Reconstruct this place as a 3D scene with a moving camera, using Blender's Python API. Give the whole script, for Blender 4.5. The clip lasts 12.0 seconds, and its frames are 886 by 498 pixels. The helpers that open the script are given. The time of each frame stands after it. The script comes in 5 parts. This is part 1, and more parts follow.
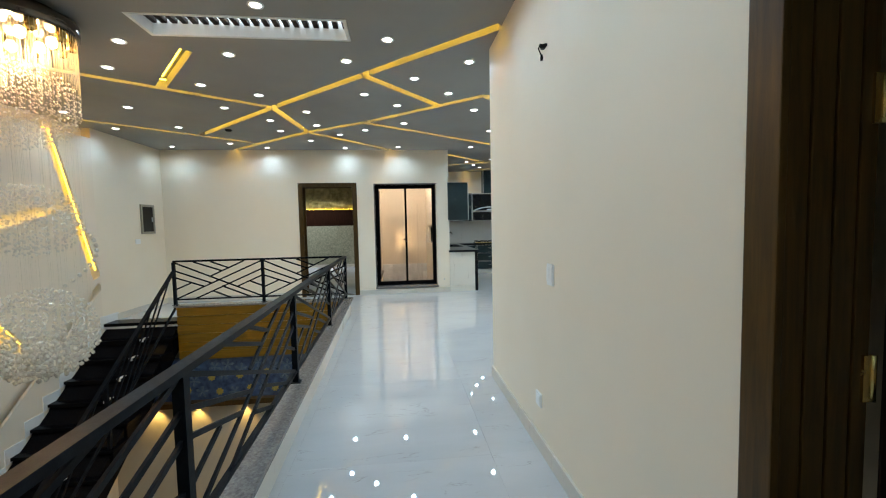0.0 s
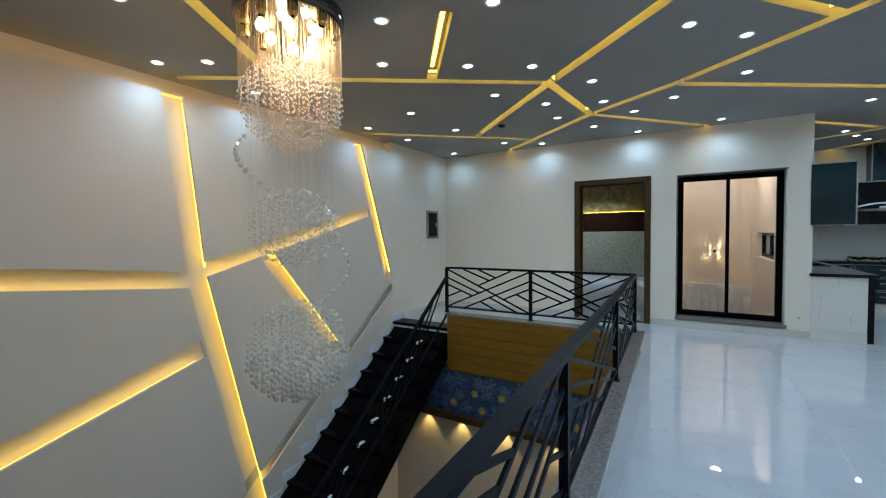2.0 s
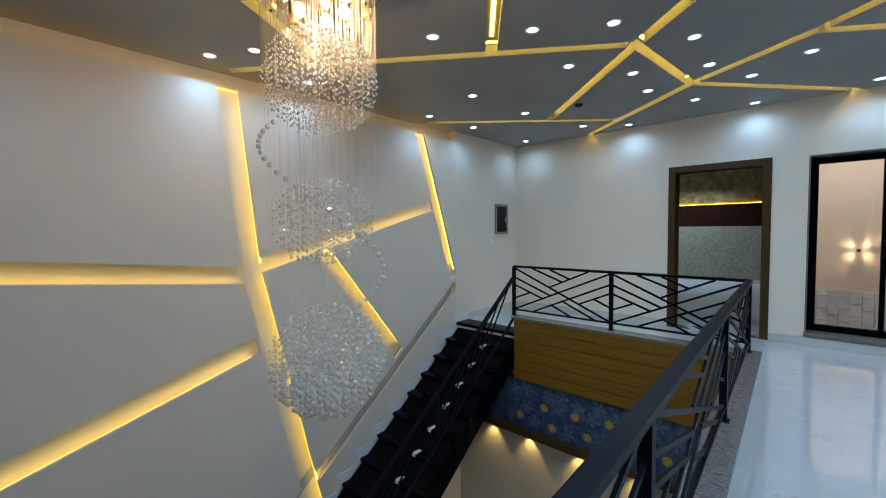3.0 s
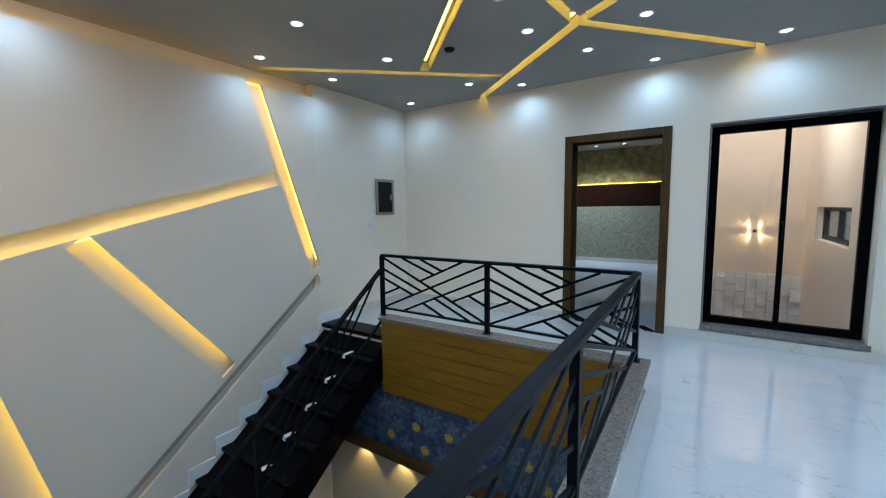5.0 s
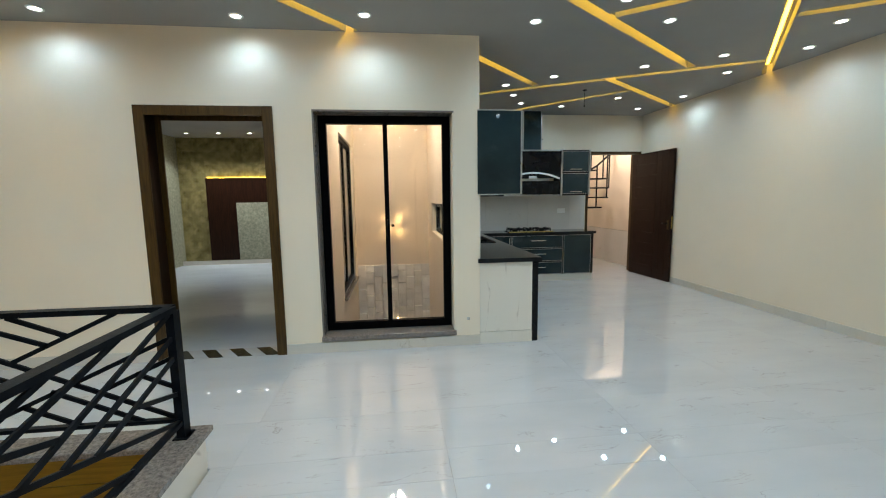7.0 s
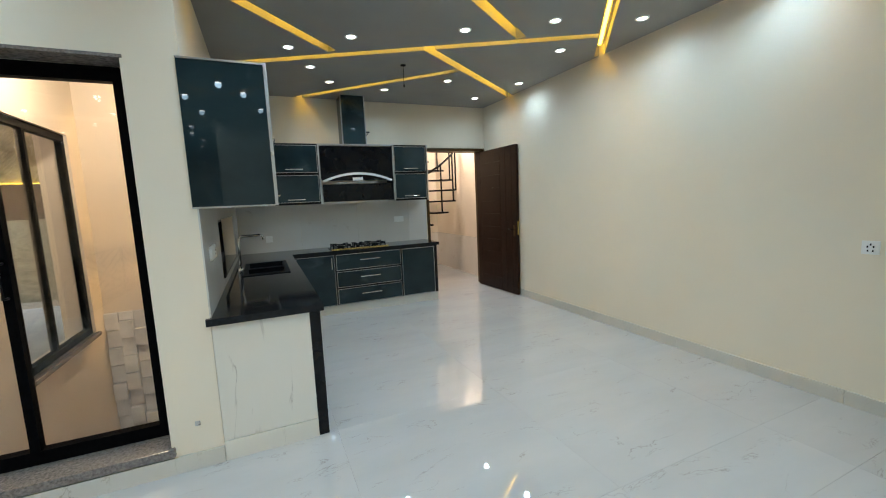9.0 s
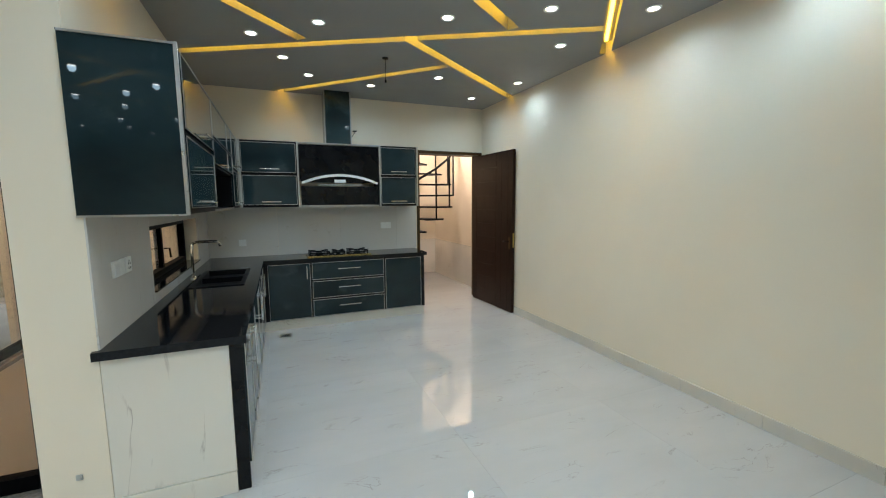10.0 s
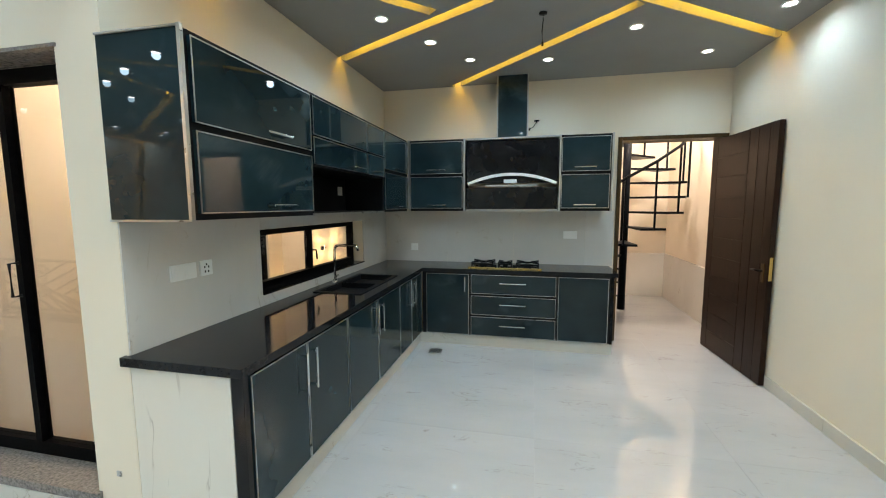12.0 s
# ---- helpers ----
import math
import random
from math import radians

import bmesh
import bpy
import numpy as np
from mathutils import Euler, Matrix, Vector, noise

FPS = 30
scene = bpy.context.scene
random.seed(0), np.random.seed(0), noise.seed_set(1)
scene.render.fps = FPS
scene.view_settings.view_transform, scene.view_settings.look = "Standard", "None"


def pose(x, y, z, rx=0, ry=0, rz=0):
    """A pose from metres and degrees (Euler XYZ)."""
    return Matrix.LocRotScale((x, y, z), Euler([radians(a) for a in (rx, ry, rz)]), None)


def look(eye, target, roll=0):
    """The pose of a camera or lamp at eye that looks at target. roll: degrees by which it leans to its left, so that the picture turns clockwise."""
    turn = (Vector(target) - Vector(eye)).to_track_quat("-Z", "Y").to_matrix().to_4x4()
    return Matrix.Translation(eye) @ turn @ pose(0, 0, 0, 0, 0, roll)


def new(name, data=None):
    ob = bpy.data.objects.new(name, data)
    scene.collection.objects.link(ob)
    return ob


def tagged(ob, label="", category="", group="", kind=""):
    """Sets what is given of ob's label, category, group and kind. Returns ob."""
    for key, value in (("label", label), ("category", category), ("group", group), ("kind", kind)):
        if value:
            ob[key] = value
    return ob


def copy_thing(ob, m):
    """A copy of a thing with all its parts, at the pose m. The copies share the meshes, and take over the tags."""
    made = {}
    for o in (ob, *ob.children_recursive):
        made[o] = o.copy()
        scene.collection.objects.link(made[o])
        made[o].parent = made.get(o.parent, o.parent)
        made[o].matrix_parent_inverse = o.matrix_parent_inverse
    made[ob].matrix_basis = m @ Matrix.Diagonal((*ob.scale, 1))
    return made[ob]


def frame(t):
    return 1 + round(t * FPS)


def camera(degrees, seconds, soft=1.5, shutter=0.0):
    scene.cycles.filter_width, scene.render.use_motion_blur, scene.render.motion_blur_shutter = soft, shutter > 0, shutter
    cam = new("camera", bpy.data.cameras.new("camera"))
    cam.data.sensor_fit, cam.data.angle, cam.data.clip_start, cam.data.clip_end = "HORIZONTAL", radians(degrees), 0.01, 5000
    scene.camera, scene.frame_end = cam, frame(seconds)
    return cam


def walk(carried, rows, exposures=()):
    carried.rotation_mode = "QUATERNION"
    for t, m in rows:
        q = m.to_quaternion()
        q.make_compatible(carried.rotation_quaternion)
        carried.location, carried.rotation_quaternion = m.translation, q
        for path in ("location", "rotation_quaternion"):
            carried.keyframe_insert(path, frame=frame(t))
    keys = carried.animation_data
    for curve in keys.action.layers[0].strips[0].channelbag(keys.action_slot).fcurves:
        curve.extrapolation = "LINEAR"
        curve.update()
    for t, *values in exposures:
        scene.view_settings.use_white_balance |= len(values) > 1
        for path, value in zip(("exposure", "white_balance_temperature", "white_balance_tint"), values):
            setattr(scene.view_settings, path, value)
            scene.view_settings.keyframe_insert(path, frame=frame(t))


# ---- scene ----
cam = camera(95.7, 12.0, soft=1.1)
PATH = [
    (0, (0.778, 0.265, 1.413), (1.002, 2.249, 1.292), -1.2),
    (0.5, (0.687, 0.644, 1.437), (0.438, 2.626, 1.333), -1.0),
    (1, (0.581, 0.979, 1.45), (-0.11, 2.853, 1.363), -1.0),
    (1.5, (0.474, 1.304, 1.475), (-0.423, 3.09, 1.395), -0.8),
    (2, (0.421, 1.625, 1.45), (-0.609, 3.338, 1.373), -0.7),
    (2.5, (0.389, 1.885, 1.455), (-0.859, 3.446, 1.388), -0.7),
    (2.7, (0.356, 1.974, 1.45), (-0.976, 3.464, 1.38), -0.6),
    (4.3, (0.264, 2.992, 1.458), (-1.063, 4.479, 1.283), -0.7),
    (4.5, (0.289, 3.158, 1.45), (-0.994, 4.682, 1.27), -0.6),
    (5, (0.365, 3.556, 1.438), (-0.74, 5.211, 1.239), -0.7),
    (5.5, (0.484, 3.884, 1.42), (-0.368, 5.68, 1.201), -0.8),
    (6, (0.673, 4.195, 1.44), (0.085, 6.093, 1.211), -0.9),
    (6.4, (0.842, 4.458, 1.462), (0.532, 6.42, 1.226), -0.8),
    (6.5, (0.879, 4.52, 1.464), (0.65, 6.492, 1.222), -0.9),
    (7, (1.062, 4.767, 1.454), (1.284, 6.739, 1.21), -0.8),
    (7.5, (1.294, 5.046, 1.47), (1.849, 6.953, 1.232), -1.0),
    (9.3, (2.334, 6.126, 1.495), (3.168, 7.927, 1.253), -1.6),
    (9.5, (2.419, 6.155, 1.535), (3.262, 7.953, 1.297), -0.6),
    (10, (2.669, 6.336, 1.554), (3.423, 8.173, 1.319), -0.4),
    (10.5, (2.977, 6.518, 1.56), (3.464, 8.445, 1.337), -0.5),
    (11, (3.239, 6.756, 1.549), (3.472, 8.73, 1.328), -0.4),
    (11.5, (3.451, 6.995, 1.567), (3.429, 8.983, 1.351), -0.5),
    (12, (3.675, 7.183, 1.56), (3.242, 9.124, 1.345), -0.2),
]
# stops, kelvin and tint of the picture as the clip's camera adapts
EXPOSURES = [(0, 0.24, 6650, 10), (0.5, -0.14, 5850, 10), (1.0, -0.24, 5700, 10), (2.0, -0.26, 5600, 10), (2.5, -0.25, 5500, 10), (4.5, -0.08, 5200, 10), (5.0, 0.02, 5350, 10), (5.5, 0.14, 5850, 10), (6.5, 0.2, 6500, 10),
             (7.0, 0.12, 6850, 10), (9.5, 0.25, 6850, 10), (10.0, 0.24, 7000, 10), (10.5, 0.27, 7000, 10), (11.0, 0.31, 6850, 10), (11.5, 0.4, 6800, 10), (12.0, 0.59, 7050, 10)]
walk(cam, [(t, look(eye, target, roll)) for t, eye, target, roll in PATH],
     exposures=EXPOSURES)

# ---- world and lamps ----
world = bpy.data.worlds.new("night_sky")
scene.world = world
world.use_nodes = True
sky = world.node_tree.nodes.new("ShaderNodeTexSky")
sky.sky_type, sky.sun_disc, sky.sun_elevation = "NISHITA", False, radians(40)
world.node_tree.links.new(sky.outputs[0], world.node_tree.nodes["Background"].inputs[0])
world.node_tree.nodes["Background"].inputs[1].default_value = 0.12

SPOT_W, SPOT_COLOR = 11.6, (0.49, 0.76, 1.0)
CHANDELIER_W = 15.0
LED_GLOW, WALL_GLOW, BULB_GLOW = 13.0, 5.5, 20.0

ZC = 2.953          # ceiling
XL, XC = -3.838, -3.716   # masonry behind the feature wall, face of its panels
YB = 8.62           # wall with the bedroom door
YK, XR, XK = 12.0, 5.66, 1.86   # kitchen back wall, right wall, kitchen left wall
ZL = -3.1           # floor of the storey below

# ---- materials ----


def material(name, rough=0.5, metal=0.0, colour=(0.8, 0.8, 0.8)):
    m = bpy.data.materials.new(name)
    m.use_nodes = True
    b = m.node_tree.nodes["Principled BSDF"]
    b.inputs["Roughness"].default_value = rough
    b.inputs["Metallic"].default_value = metal
    b.inputs["Base Color"].default_value = (*colour, 1)
    return m, m.node_tree, b


def node(nt, kind, **values):
    n = nt.nodes.new(kind)
    for key, value in values.items():
        n.inputs[key.replace("_", " ")].default_value = value
    return n


def coords(nt, scale=(1, 1, 1), shift=False):
    """Object coordinates; with shift they differ from piece to piece."""
    tc = nt.nodes.new("ShaderNodeTexCoord")
    mp = nt.nodes.new("ShaderNodeMapping")
    mp.inputs["Scale"].default_value = scale
    nt.links.new(tc.outputs["Object"], mp.inputs["Vector"])
    if shift:
        oi = nt.nodes.new("ShaderNodeObjectInfo")
        mul = nt.nodes.new("ShaderNodeVectorMath")
        mul.operation = "SCALE"
        mul.inputs[0].default_value = (37.0, 53.0, 11.0)
        nt.links.new(oi.outputs["Random"], mul.inputs["Scale"])
        nt.links.new(mul.outputs[0], mp.inputs["Location"])
    return mp.outputs[0]


def ramp(nt, fac, stops):
    r = nt.nodes.new("ShaderNodeValToRGB")
    while len(r.color_ramp.elements) < len(stops):
        r.color_ramp.elements.new(0.5)
    for e, (p, c) in zip(r.color_ramp.elements, stops):
        e.position, e.color = p, (*c, 1)
    nt.links.new(fac, r.inputs["Fac"])
    return r.outputs["Color"]


def noise_out(nt, vec, scale, detail=4.0, rough=0.55, distortion=0.0):
    n = node(nt, "ShaderNodeTexNoise", Scale=scale, Detail=detail, Roughness=rough, Distortion=distortion)
    nt.links.new(vec, n.inputs["Vector"])
    return n.outputs["Fac"]


def bump(nt, b, height, strength, distance=0.01):
    n = node(nt, "ShaderNodeBump", Strength=strength, Distance=distance)
    nt.links.new(height, n.inputs["Height"])
    nt.links.new(n.outputs["Normal"], b.inputs["Normal"])


def dull(m, level):
    """Less sheen for a coated or oiled surface."""
    m.node_tree.nodes["Principled BSDF"].inputs["Specular IOR Level"].default_value = level


def mottled(name, dark, light, scale=3.0, fine=60.0, rough=0.5, relief=0.05, metal=0.0, stretch=(1, 1, 1), shift=False):
    """A surface whose colour wanders between two tones, with fine relief."""
    m, nt, b = material(name, rough, metal)
    v = coords(nt, stretch, shift)
    nt.links.new(ramp(nt, noise_out(nt, v, scale), [(0.3, dark), (0.7, light)]), b.inputs["Base Color"])
    f = noise_out(nt, v, fine)
    bump(nt, b, f, relief)
    rr = nt.nodes.new("ShaderNodeMapRange")
    rr.inputs["To Min"].default_value, rr.inputs["To Max"].default_value = max(0.02, rough * 0.75), min(1.0, rough * 1.25)
    nt.links.new(noise_out(nt, v, scale * 2.3), rr.inputs["Value"])
    nt.links.new(rr.outputs[0], b.inputs["Roughness"])
    return m


def marble(name, base, base2, vein, rough, vein_scale=1.4, vein_width=0.006, shift=True, stretch=(1.0, 2.2, 1.0)):
    """Polished veined stone: short thin streaks on a clouded ground."""
    m, nt, b = material(name, rough)
    v = coords(nt, stretch, shift)
    ground = ramp(nt, noise_out(nt, v, 1.1, 5), [(0.3, base), (0.7, base2)])
    n = noise_out(nt, v, vein_scale, 6, 0.6, 0.8)
    d = nt.nodes.new("ShaderNodeMath")
    d.operation = "SUBTRACT"
    d.inputs[1].default_value = 0.5
    nt.links.new(n, d.inputs[0])
    a = nt.nodes.new("ShaderNodeMath")
    a.operation = "ABSOLUTE"
    nt.links.new(d.outputs[0], a.inputs[0])
    line = ramp(nt, a.outputs[0], [(0.0, (1, 1, 1)), (vein_width, (0, 0, 0))])
    patch = ramp(nt, noise_out(nt, v, 2.6, 2), [(0.53, (0, 0, 0)), (0.63, (1, 1, 1))])
    mul = nt.nodes.new("ShaderNodeMath")
    mul.operation = "MULTIPLY"
    nt.links.new(line, mul.inputs[0])
    nt.links.new(patch, mul.inputs[1])
    mix = nt.nodes.new("ShaderNodeMix")
    mix.data_type = "RGBA"
    mix.inputs["B"].default_value = (*vein, 1)
    nt.links.new(mul.outputs[0], mix.inputs["Factor"])
    nt.links.new(ground, mix.inputs["A"])
    nt.links.new(mix.outputs["Result"], b.inputs["Base Color"])
    bump(nt, b, noise_out(nt, coords(nt), 1.6, 1), 0.003, 0.02)
    return m


def wood(name, dark, light, rough, along=(14, 14, 1.2), relief=0.15):
    """Timber with its grain along the axis of the smallest factor."""
    m, nt, b = material(name, rough)
    v = coords(nt, along, True)
    g = noise_out(nt, v, 3.0, 8, 0.65, 0.6)
    nt.links.new(ramp(nt, g, [(0.32, dark), (0.68, light)]), b.inputs["Base Color"])
    bump(nt, b, g, relief, 0.004)
    return m


def glowing(name, colour, strength):
    m, nt, b = material(name, 0.4, 0.0, colour)
    b.inputs["Emission Color"].default_value = (*colour, 1)
    b.inputs["Emission Strength"].default_value = strength
    return m


def glass(name, tint=(1, 1, 1), rough=0.0, ior=1.45):
    """A clear pane: mostly let through, with more gloss at a flat angle."""
    m = bpy.data.materials.new(name)
    m.use_nodes = True
    nt = m.node_tree
    nt.nodes.remove(nt.nodes["Principled BSDF"])
    clear, gloss, mix = nt.nodes.new("ShaderNodeBsdfTransparent"), nt.nodes.new("ShaderNodeBsdfGlossy"), nt.nodes.new("ShaderNodeMixShader")
    face, power, scale = nt.nodes.new("ShaderNodeLayerWeight"), nt.nodes.new("ShaderNodeMath"), nt.nodes.new("ShaderNodeMath")
    power.operation, scale.operation = "POWER", "MULTIPLY_ADD"
    power.inputs[1].default_value = 4.0
    scale.inputs[1].default_value, scale.inputs[2].default_value = 0.75, ((ior - 1) / (ior + 1)) ** 2
    nt.links.new(face.outputs["Facing"], power.inputs[0])
    nt.links.new(power.outputs[0], scale.inputs[0])
    clear.inputs["Color"].default_value = (*tint, 1)
    gloss.inputs["Roughness"].default_value = rough
    nt.links.new(scale.outputs[0], mix.inputs[0])
    nt.links.new(clear.outputs[0], mix.inputs[1])
    nt.links.new(gloss.outputs[0], mix.inputs[2])
    nt.links.new(mix.outputs[0], nt.nodes["Material Output"].inputs["Surface"])
    return m


M = {}
M["wall"] = mottled("cream_paint", (0.79, 0.70, 0.56), (0.84, 0.75, 0.61), 0.8, 160, 0.62, 0.04)
M["feature"] = mottled("warm_white_paint", (0.77, 0.67, 0.54), (0.82, 0.72, 0.59), 0.7, 160, 0.6, 0.04)
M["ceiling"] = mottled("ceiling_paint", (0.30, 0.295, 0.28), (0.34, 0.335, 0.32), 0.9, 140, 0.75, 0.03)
M["floor"] = marble("white_marble_tile", (0.47, 0.475, 0.48), (0.52, 0.525, 0.53), (0.33, 0.305, 0.295), 0.012, 1.7, 0.007, True, (1.0, 3.0, 1.0))
M["joint"] = mottled("grey_grout", (0.46, 0.46, 0.46), (0.52, 0.52, 0.52), 5, 80, 0.8)
M["skirting"] = marble("beige_skirting_tile", (0.60, 0.56, 0.49), (0.66, 0.62, 0.55), (0.42, 0.36, 0.28), 0.25, 2.2)
M["panel_marble"] = marble("cream_marble_tile", (0.74, 0.69, 0.60), (0.79, 0.75, 0.67), (0.45, 0.39, 0.33), 0.12, 0.8, 0.007, True, (1.7, 1.0, 0.55))
M["splash"] = marble("pale_backsplash_tile", (0.63, 0.60, 0.56), (0.69, 0.66, 0.62), (0.50, 0.45, 0.38), 0.15, 0.9, 0.006)
M["granite"] = mottled("grey_granite", (0.10, 0.086, 0.078), (0.27, 0.235, 0.212), 70, 240, 0.22, 0.03)
M["black_granite"] = mottled("black_granite", (0.006, 0.006, 0.007), (0.016, 0.016, 0.018), 60, 220, 0.025, 0.01)
M["tread"] = mottled("black_stair_granite", (0.002, 0.0018, 0.0022), (0.006, 0.0052, 0.006), 50, 220, 0.12, 0.02)
M["rail"] = mottled("black_satin_steel", (0.003, 0.0038, 0.0055), (0.0075, 0.009, 0.012), 20, 200, 0.36, 0.04)
M["alu"] = mottled("black_anodised_aluminium", (0.0015, 0.0015, 0.0018), (0.0035, 0.0035, 0.004), 30, 200, 0.4, 0.02)
M["door"] = wood("dark_brown_timber", (0.010, 0.0035, 0.0018), (0.026, 0.009, 0.004), 0.38, (16, 16, 1.1))
M["frame"] = wood("brown_frame_timber", (0.034, 0.017, 0.0035), (0.085, 0.043, 0.009), 0.36, (18, 18, 1.2))
M["panel_wood"] = wood("honey_panel_timber", (0.15, 0.076, 0.006), (0.25, 0.132, 0.012), 0.35, (1.1, 10, 16))
M["led"] = glowing("amber_led", (1.0, 0.61, 0.05), LED_GLOW)
M["wall_led"] = glowing("amber_wall_led", (1.0, 0.66, 0.06), WALL_GLOW)
M["cove_led"] = glowing("amber_cove_led", (1.0, 0.55, 0.05), 3.2)
M["bulb"] = glowing("cool_white_lens", (0.92, 0.96, 1.0), BULB_GLOW)
M["warm_bulb"] = glowing("warm_bulb", (1.0, 0.70, 0.36), 22.0)
M["dark_chrome"] = mottled("smoked_chrome", (0.10, 0.095, 0.09), (0.16, 0.15, 0.14), 6, 120, 0.14, 0.01, 1.0)
M["white"] = mottled("white_plastic", (0.82, 0.82, 0.80), (0.87, 0.87, 0.85), 4, 120, 0.35, 0.01)
M["skirt_white"] = mottled("white_stair_tile", (0.82, 0.82, 0.81), (0.86, 0.86, 0.85), 4, 120, 0.25, 0.01)
M["chrome"] = mottled("chrome", (0.75, 0.75, 0.75), (0.82, 0.82, 0.82), 6, 120, 0.12, 0.01, 1.0)
M["silver"] = mottled("satin_aluminium_trim", (0.50, 0.50, 0.49), (0.60, 0.60, 0.59), 8, 160, 0.3, 0.02, 1.0)
M["brass"] = mottled("brass", (0.62, 0.45, 0.16), (0.72, 0.54, 0.22), 8, 120, 0.25, 0.02, 1.0)
M["black"] = mottled("black_gloss_panel", (0.004, 0.004, 0.005), (0.008, 0.008, 0.009), 5, 100, 0.06, 0.0)
M["carcass"] = mottled("black_carcass_board", (0.006, 0.006, 0.007), (0.012, 0.012, 0.013), 5, 140, 0.4, 0.02)
M["cabinet"] = marble("dark_teal_gloss_front", (0.003, 0.010, 0.013), (0.019, 0.038, 0.045), (0.030, 0.050, 0.056), 0.015, 0.6, 0.05, True, (1, 1, 1.4))
# grey that paints the shade at the back of the unlit diagonal slot
M["slot_shade"] = mottled("slot_shade_grey", (0.40, 0.40, 0.39), (0.46, 0.46, 0.45), 6, 90, 0.6, 0.02)
M["fuse_frame"] = mottled("grey_beige_enamel", (0.23, 0.21, 0.17), (0.28, 0.26, 0.21), 6, 120, 0.4, 0.02)
M["pane"] = glass("clear_glass")
M["crystal"] = glass("crystal", (0.97, 0.96, 0.94), 0.02, 1.9)
M["beige"] = mottled("beige_paint", (0.66, 0.58, 0.48), (0.72, 0.64, 0.54), 0.8, 150, 0.6, 0.05)
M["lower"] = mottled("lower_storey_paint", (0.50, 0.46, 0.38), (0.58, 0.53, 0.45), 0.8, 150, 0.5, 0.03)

M["granite_light"] = mottled("split_grey_stone", (0.58, 0.58, 0.58), (0.84, 0.84, 0.83), 3, 90, 0.7, 0.2, shift=True)
M["bedroom_floor"] = marble("grey_blue_tile", (0.46, 0.50, 0.54), (0.52, 0.56, 0.60), (0.36, 0.38, 0.42), 0.1)
M["leaf"] = mottled("gold_green_relief", (0.24, 0.195, 0.07), (0.66, 0.57, 0.28), 6, 60, 0.32, 0.1, 0.3, shift=True)
M["stone"] = mottled("textured_stone_paper", (0.20, 0.20, 0.14), (0.38, 0.37, 0.27), 22, 90, 0.6, 0.3)
M["bead"], _nt, _b = material("crystal_bead", 0.03, 0.0, (1.0, 0.92, 0.80))
_b.inputs["Transmission Weight"].default_value = 0.3
_b.inputs["Specular IOR Level"].default_value = 1.0
_b.inputs["IOR"].default_value = 1.6
M["floor"].node_tree.nodes["Principled BSDF"].inputs["Specular IOR Level"].default_value = 0.75
M["tube"], _nt, _b = material("glass_tube", 0.12, 0.0, (0.90, 0.78, 0.56))
_b.inputs["Transmission Weight"].default_value = 0.5
for key, level in (("rail", 0.05), ("tread", 0.035), ("alu", 0.025), ("black_granite", 0.22), ("door", 0.2), ("carcass", 0.08), ("black", 0.22), ("panel_wood", 0.3), ("frame", 0.3), ("cabinet", 0.36)):
    dull(M[key], level)

# ---- building blocks ----


def box(bm, x0, x1, y0, y1, z0, z1, bevel=0.0):
    vs = [bm.verts.new((x, y, z)) for x in (x0, x1) for y in (y0, y1) for z in (z0, z1)]
    fs = [bm.faces.new([vs[i] for i in q]) for q in ((0, 1, 3, 2), (4, 6, 7, 5), (0, 4, 5, 1), (2, 3, 7, 6), (0, 2, 6, 4), (1, 5, 7, 3))]
    if bevel:
        es = list({e for f in fs for e in f.edges})
        bmesh.ops.bevel(bm, geom=es, offset=bevel, segments=2, affect="EDGES", profile=0.6)


def bar(bm, a, b, w, h=None, up=(0, 0, 1)):
    """A square bar from a to b, w across and h deep."""
    a, b = Vector(a), Vector(b)
    d = (b - a).normalized()
    s = d.cross(Vector(up))
    s = s.normalized() if s.length > 1e-4 else Vector((1, 0, 0))
    t = s.cross(d).normalized()
    s, t = s * w / 2, t * (h or w) / 2
    vs = [bm.verts.new(p + i * s + j * t) for p in (a, b) for i, j in ((-1, -1), (1, -1), (1, 1), (-1, 1))]
    for q in ((3, 2, 1, 0), (4, 5, 6, 7), (0, 1, 5, 4), (1, 2, 6, 5), (2, 3, 7, 6), (3, 0, 4, 7)):
        bm.faces.new([vs[i] for i in q])


def rod(bm, pts, r, n=8):
    """A round tube along points."""
    pts = [Vector(p) for p in pts]
    rings = []
    for i, p in enumerate(pts):
        d = (pts[min(i + 1, len(pts) - 1)] - pts[max(i - 1, 0)]).normalized()
        s = d.cross(Vector((0, 0, 1)))
        s = s.normalized() if s.length > 1e-3 else Vector((1, 0, 0))
        t = s.cross(d)
        rings.append([bm.verts.new(p + r * (math.cos(2 * math.pi * k / n) * s + math.sin(2 * math.pi * k / n) * t)) for k in range(n)])
    for r0, r1 in zip(rings, rings[1:]):
        for k in range(n):
            f = bm.faces.new((r0[k], r0[(k + 1) % n], r1[(k + 1) % n], r1[k]))
            f.smooth = True
    bm.faces.new(rings[0][::-1])
    bm.faces.new(rings[-1])


def lathe(bm, profile, centre, n=32):
    """A turned shape: (radius, height) pairs about a vertical axis."""
    cx, cy, cz = centre
    rings = [[bm.verts.new((cx + r * math.cos(2 * math.pi * k / n), cy + r * math.sin(2 * math.pi * k / n), cz + z)) for k in range(n)] for r, z in profile]
    for r0, r1 in zip(rings, rings[1:]):
        for k in range(n):
            bm.faces.new((r0[k], r0[(k + 1) % n], r1[(k + 1) % n], r1[k])).smooth = True


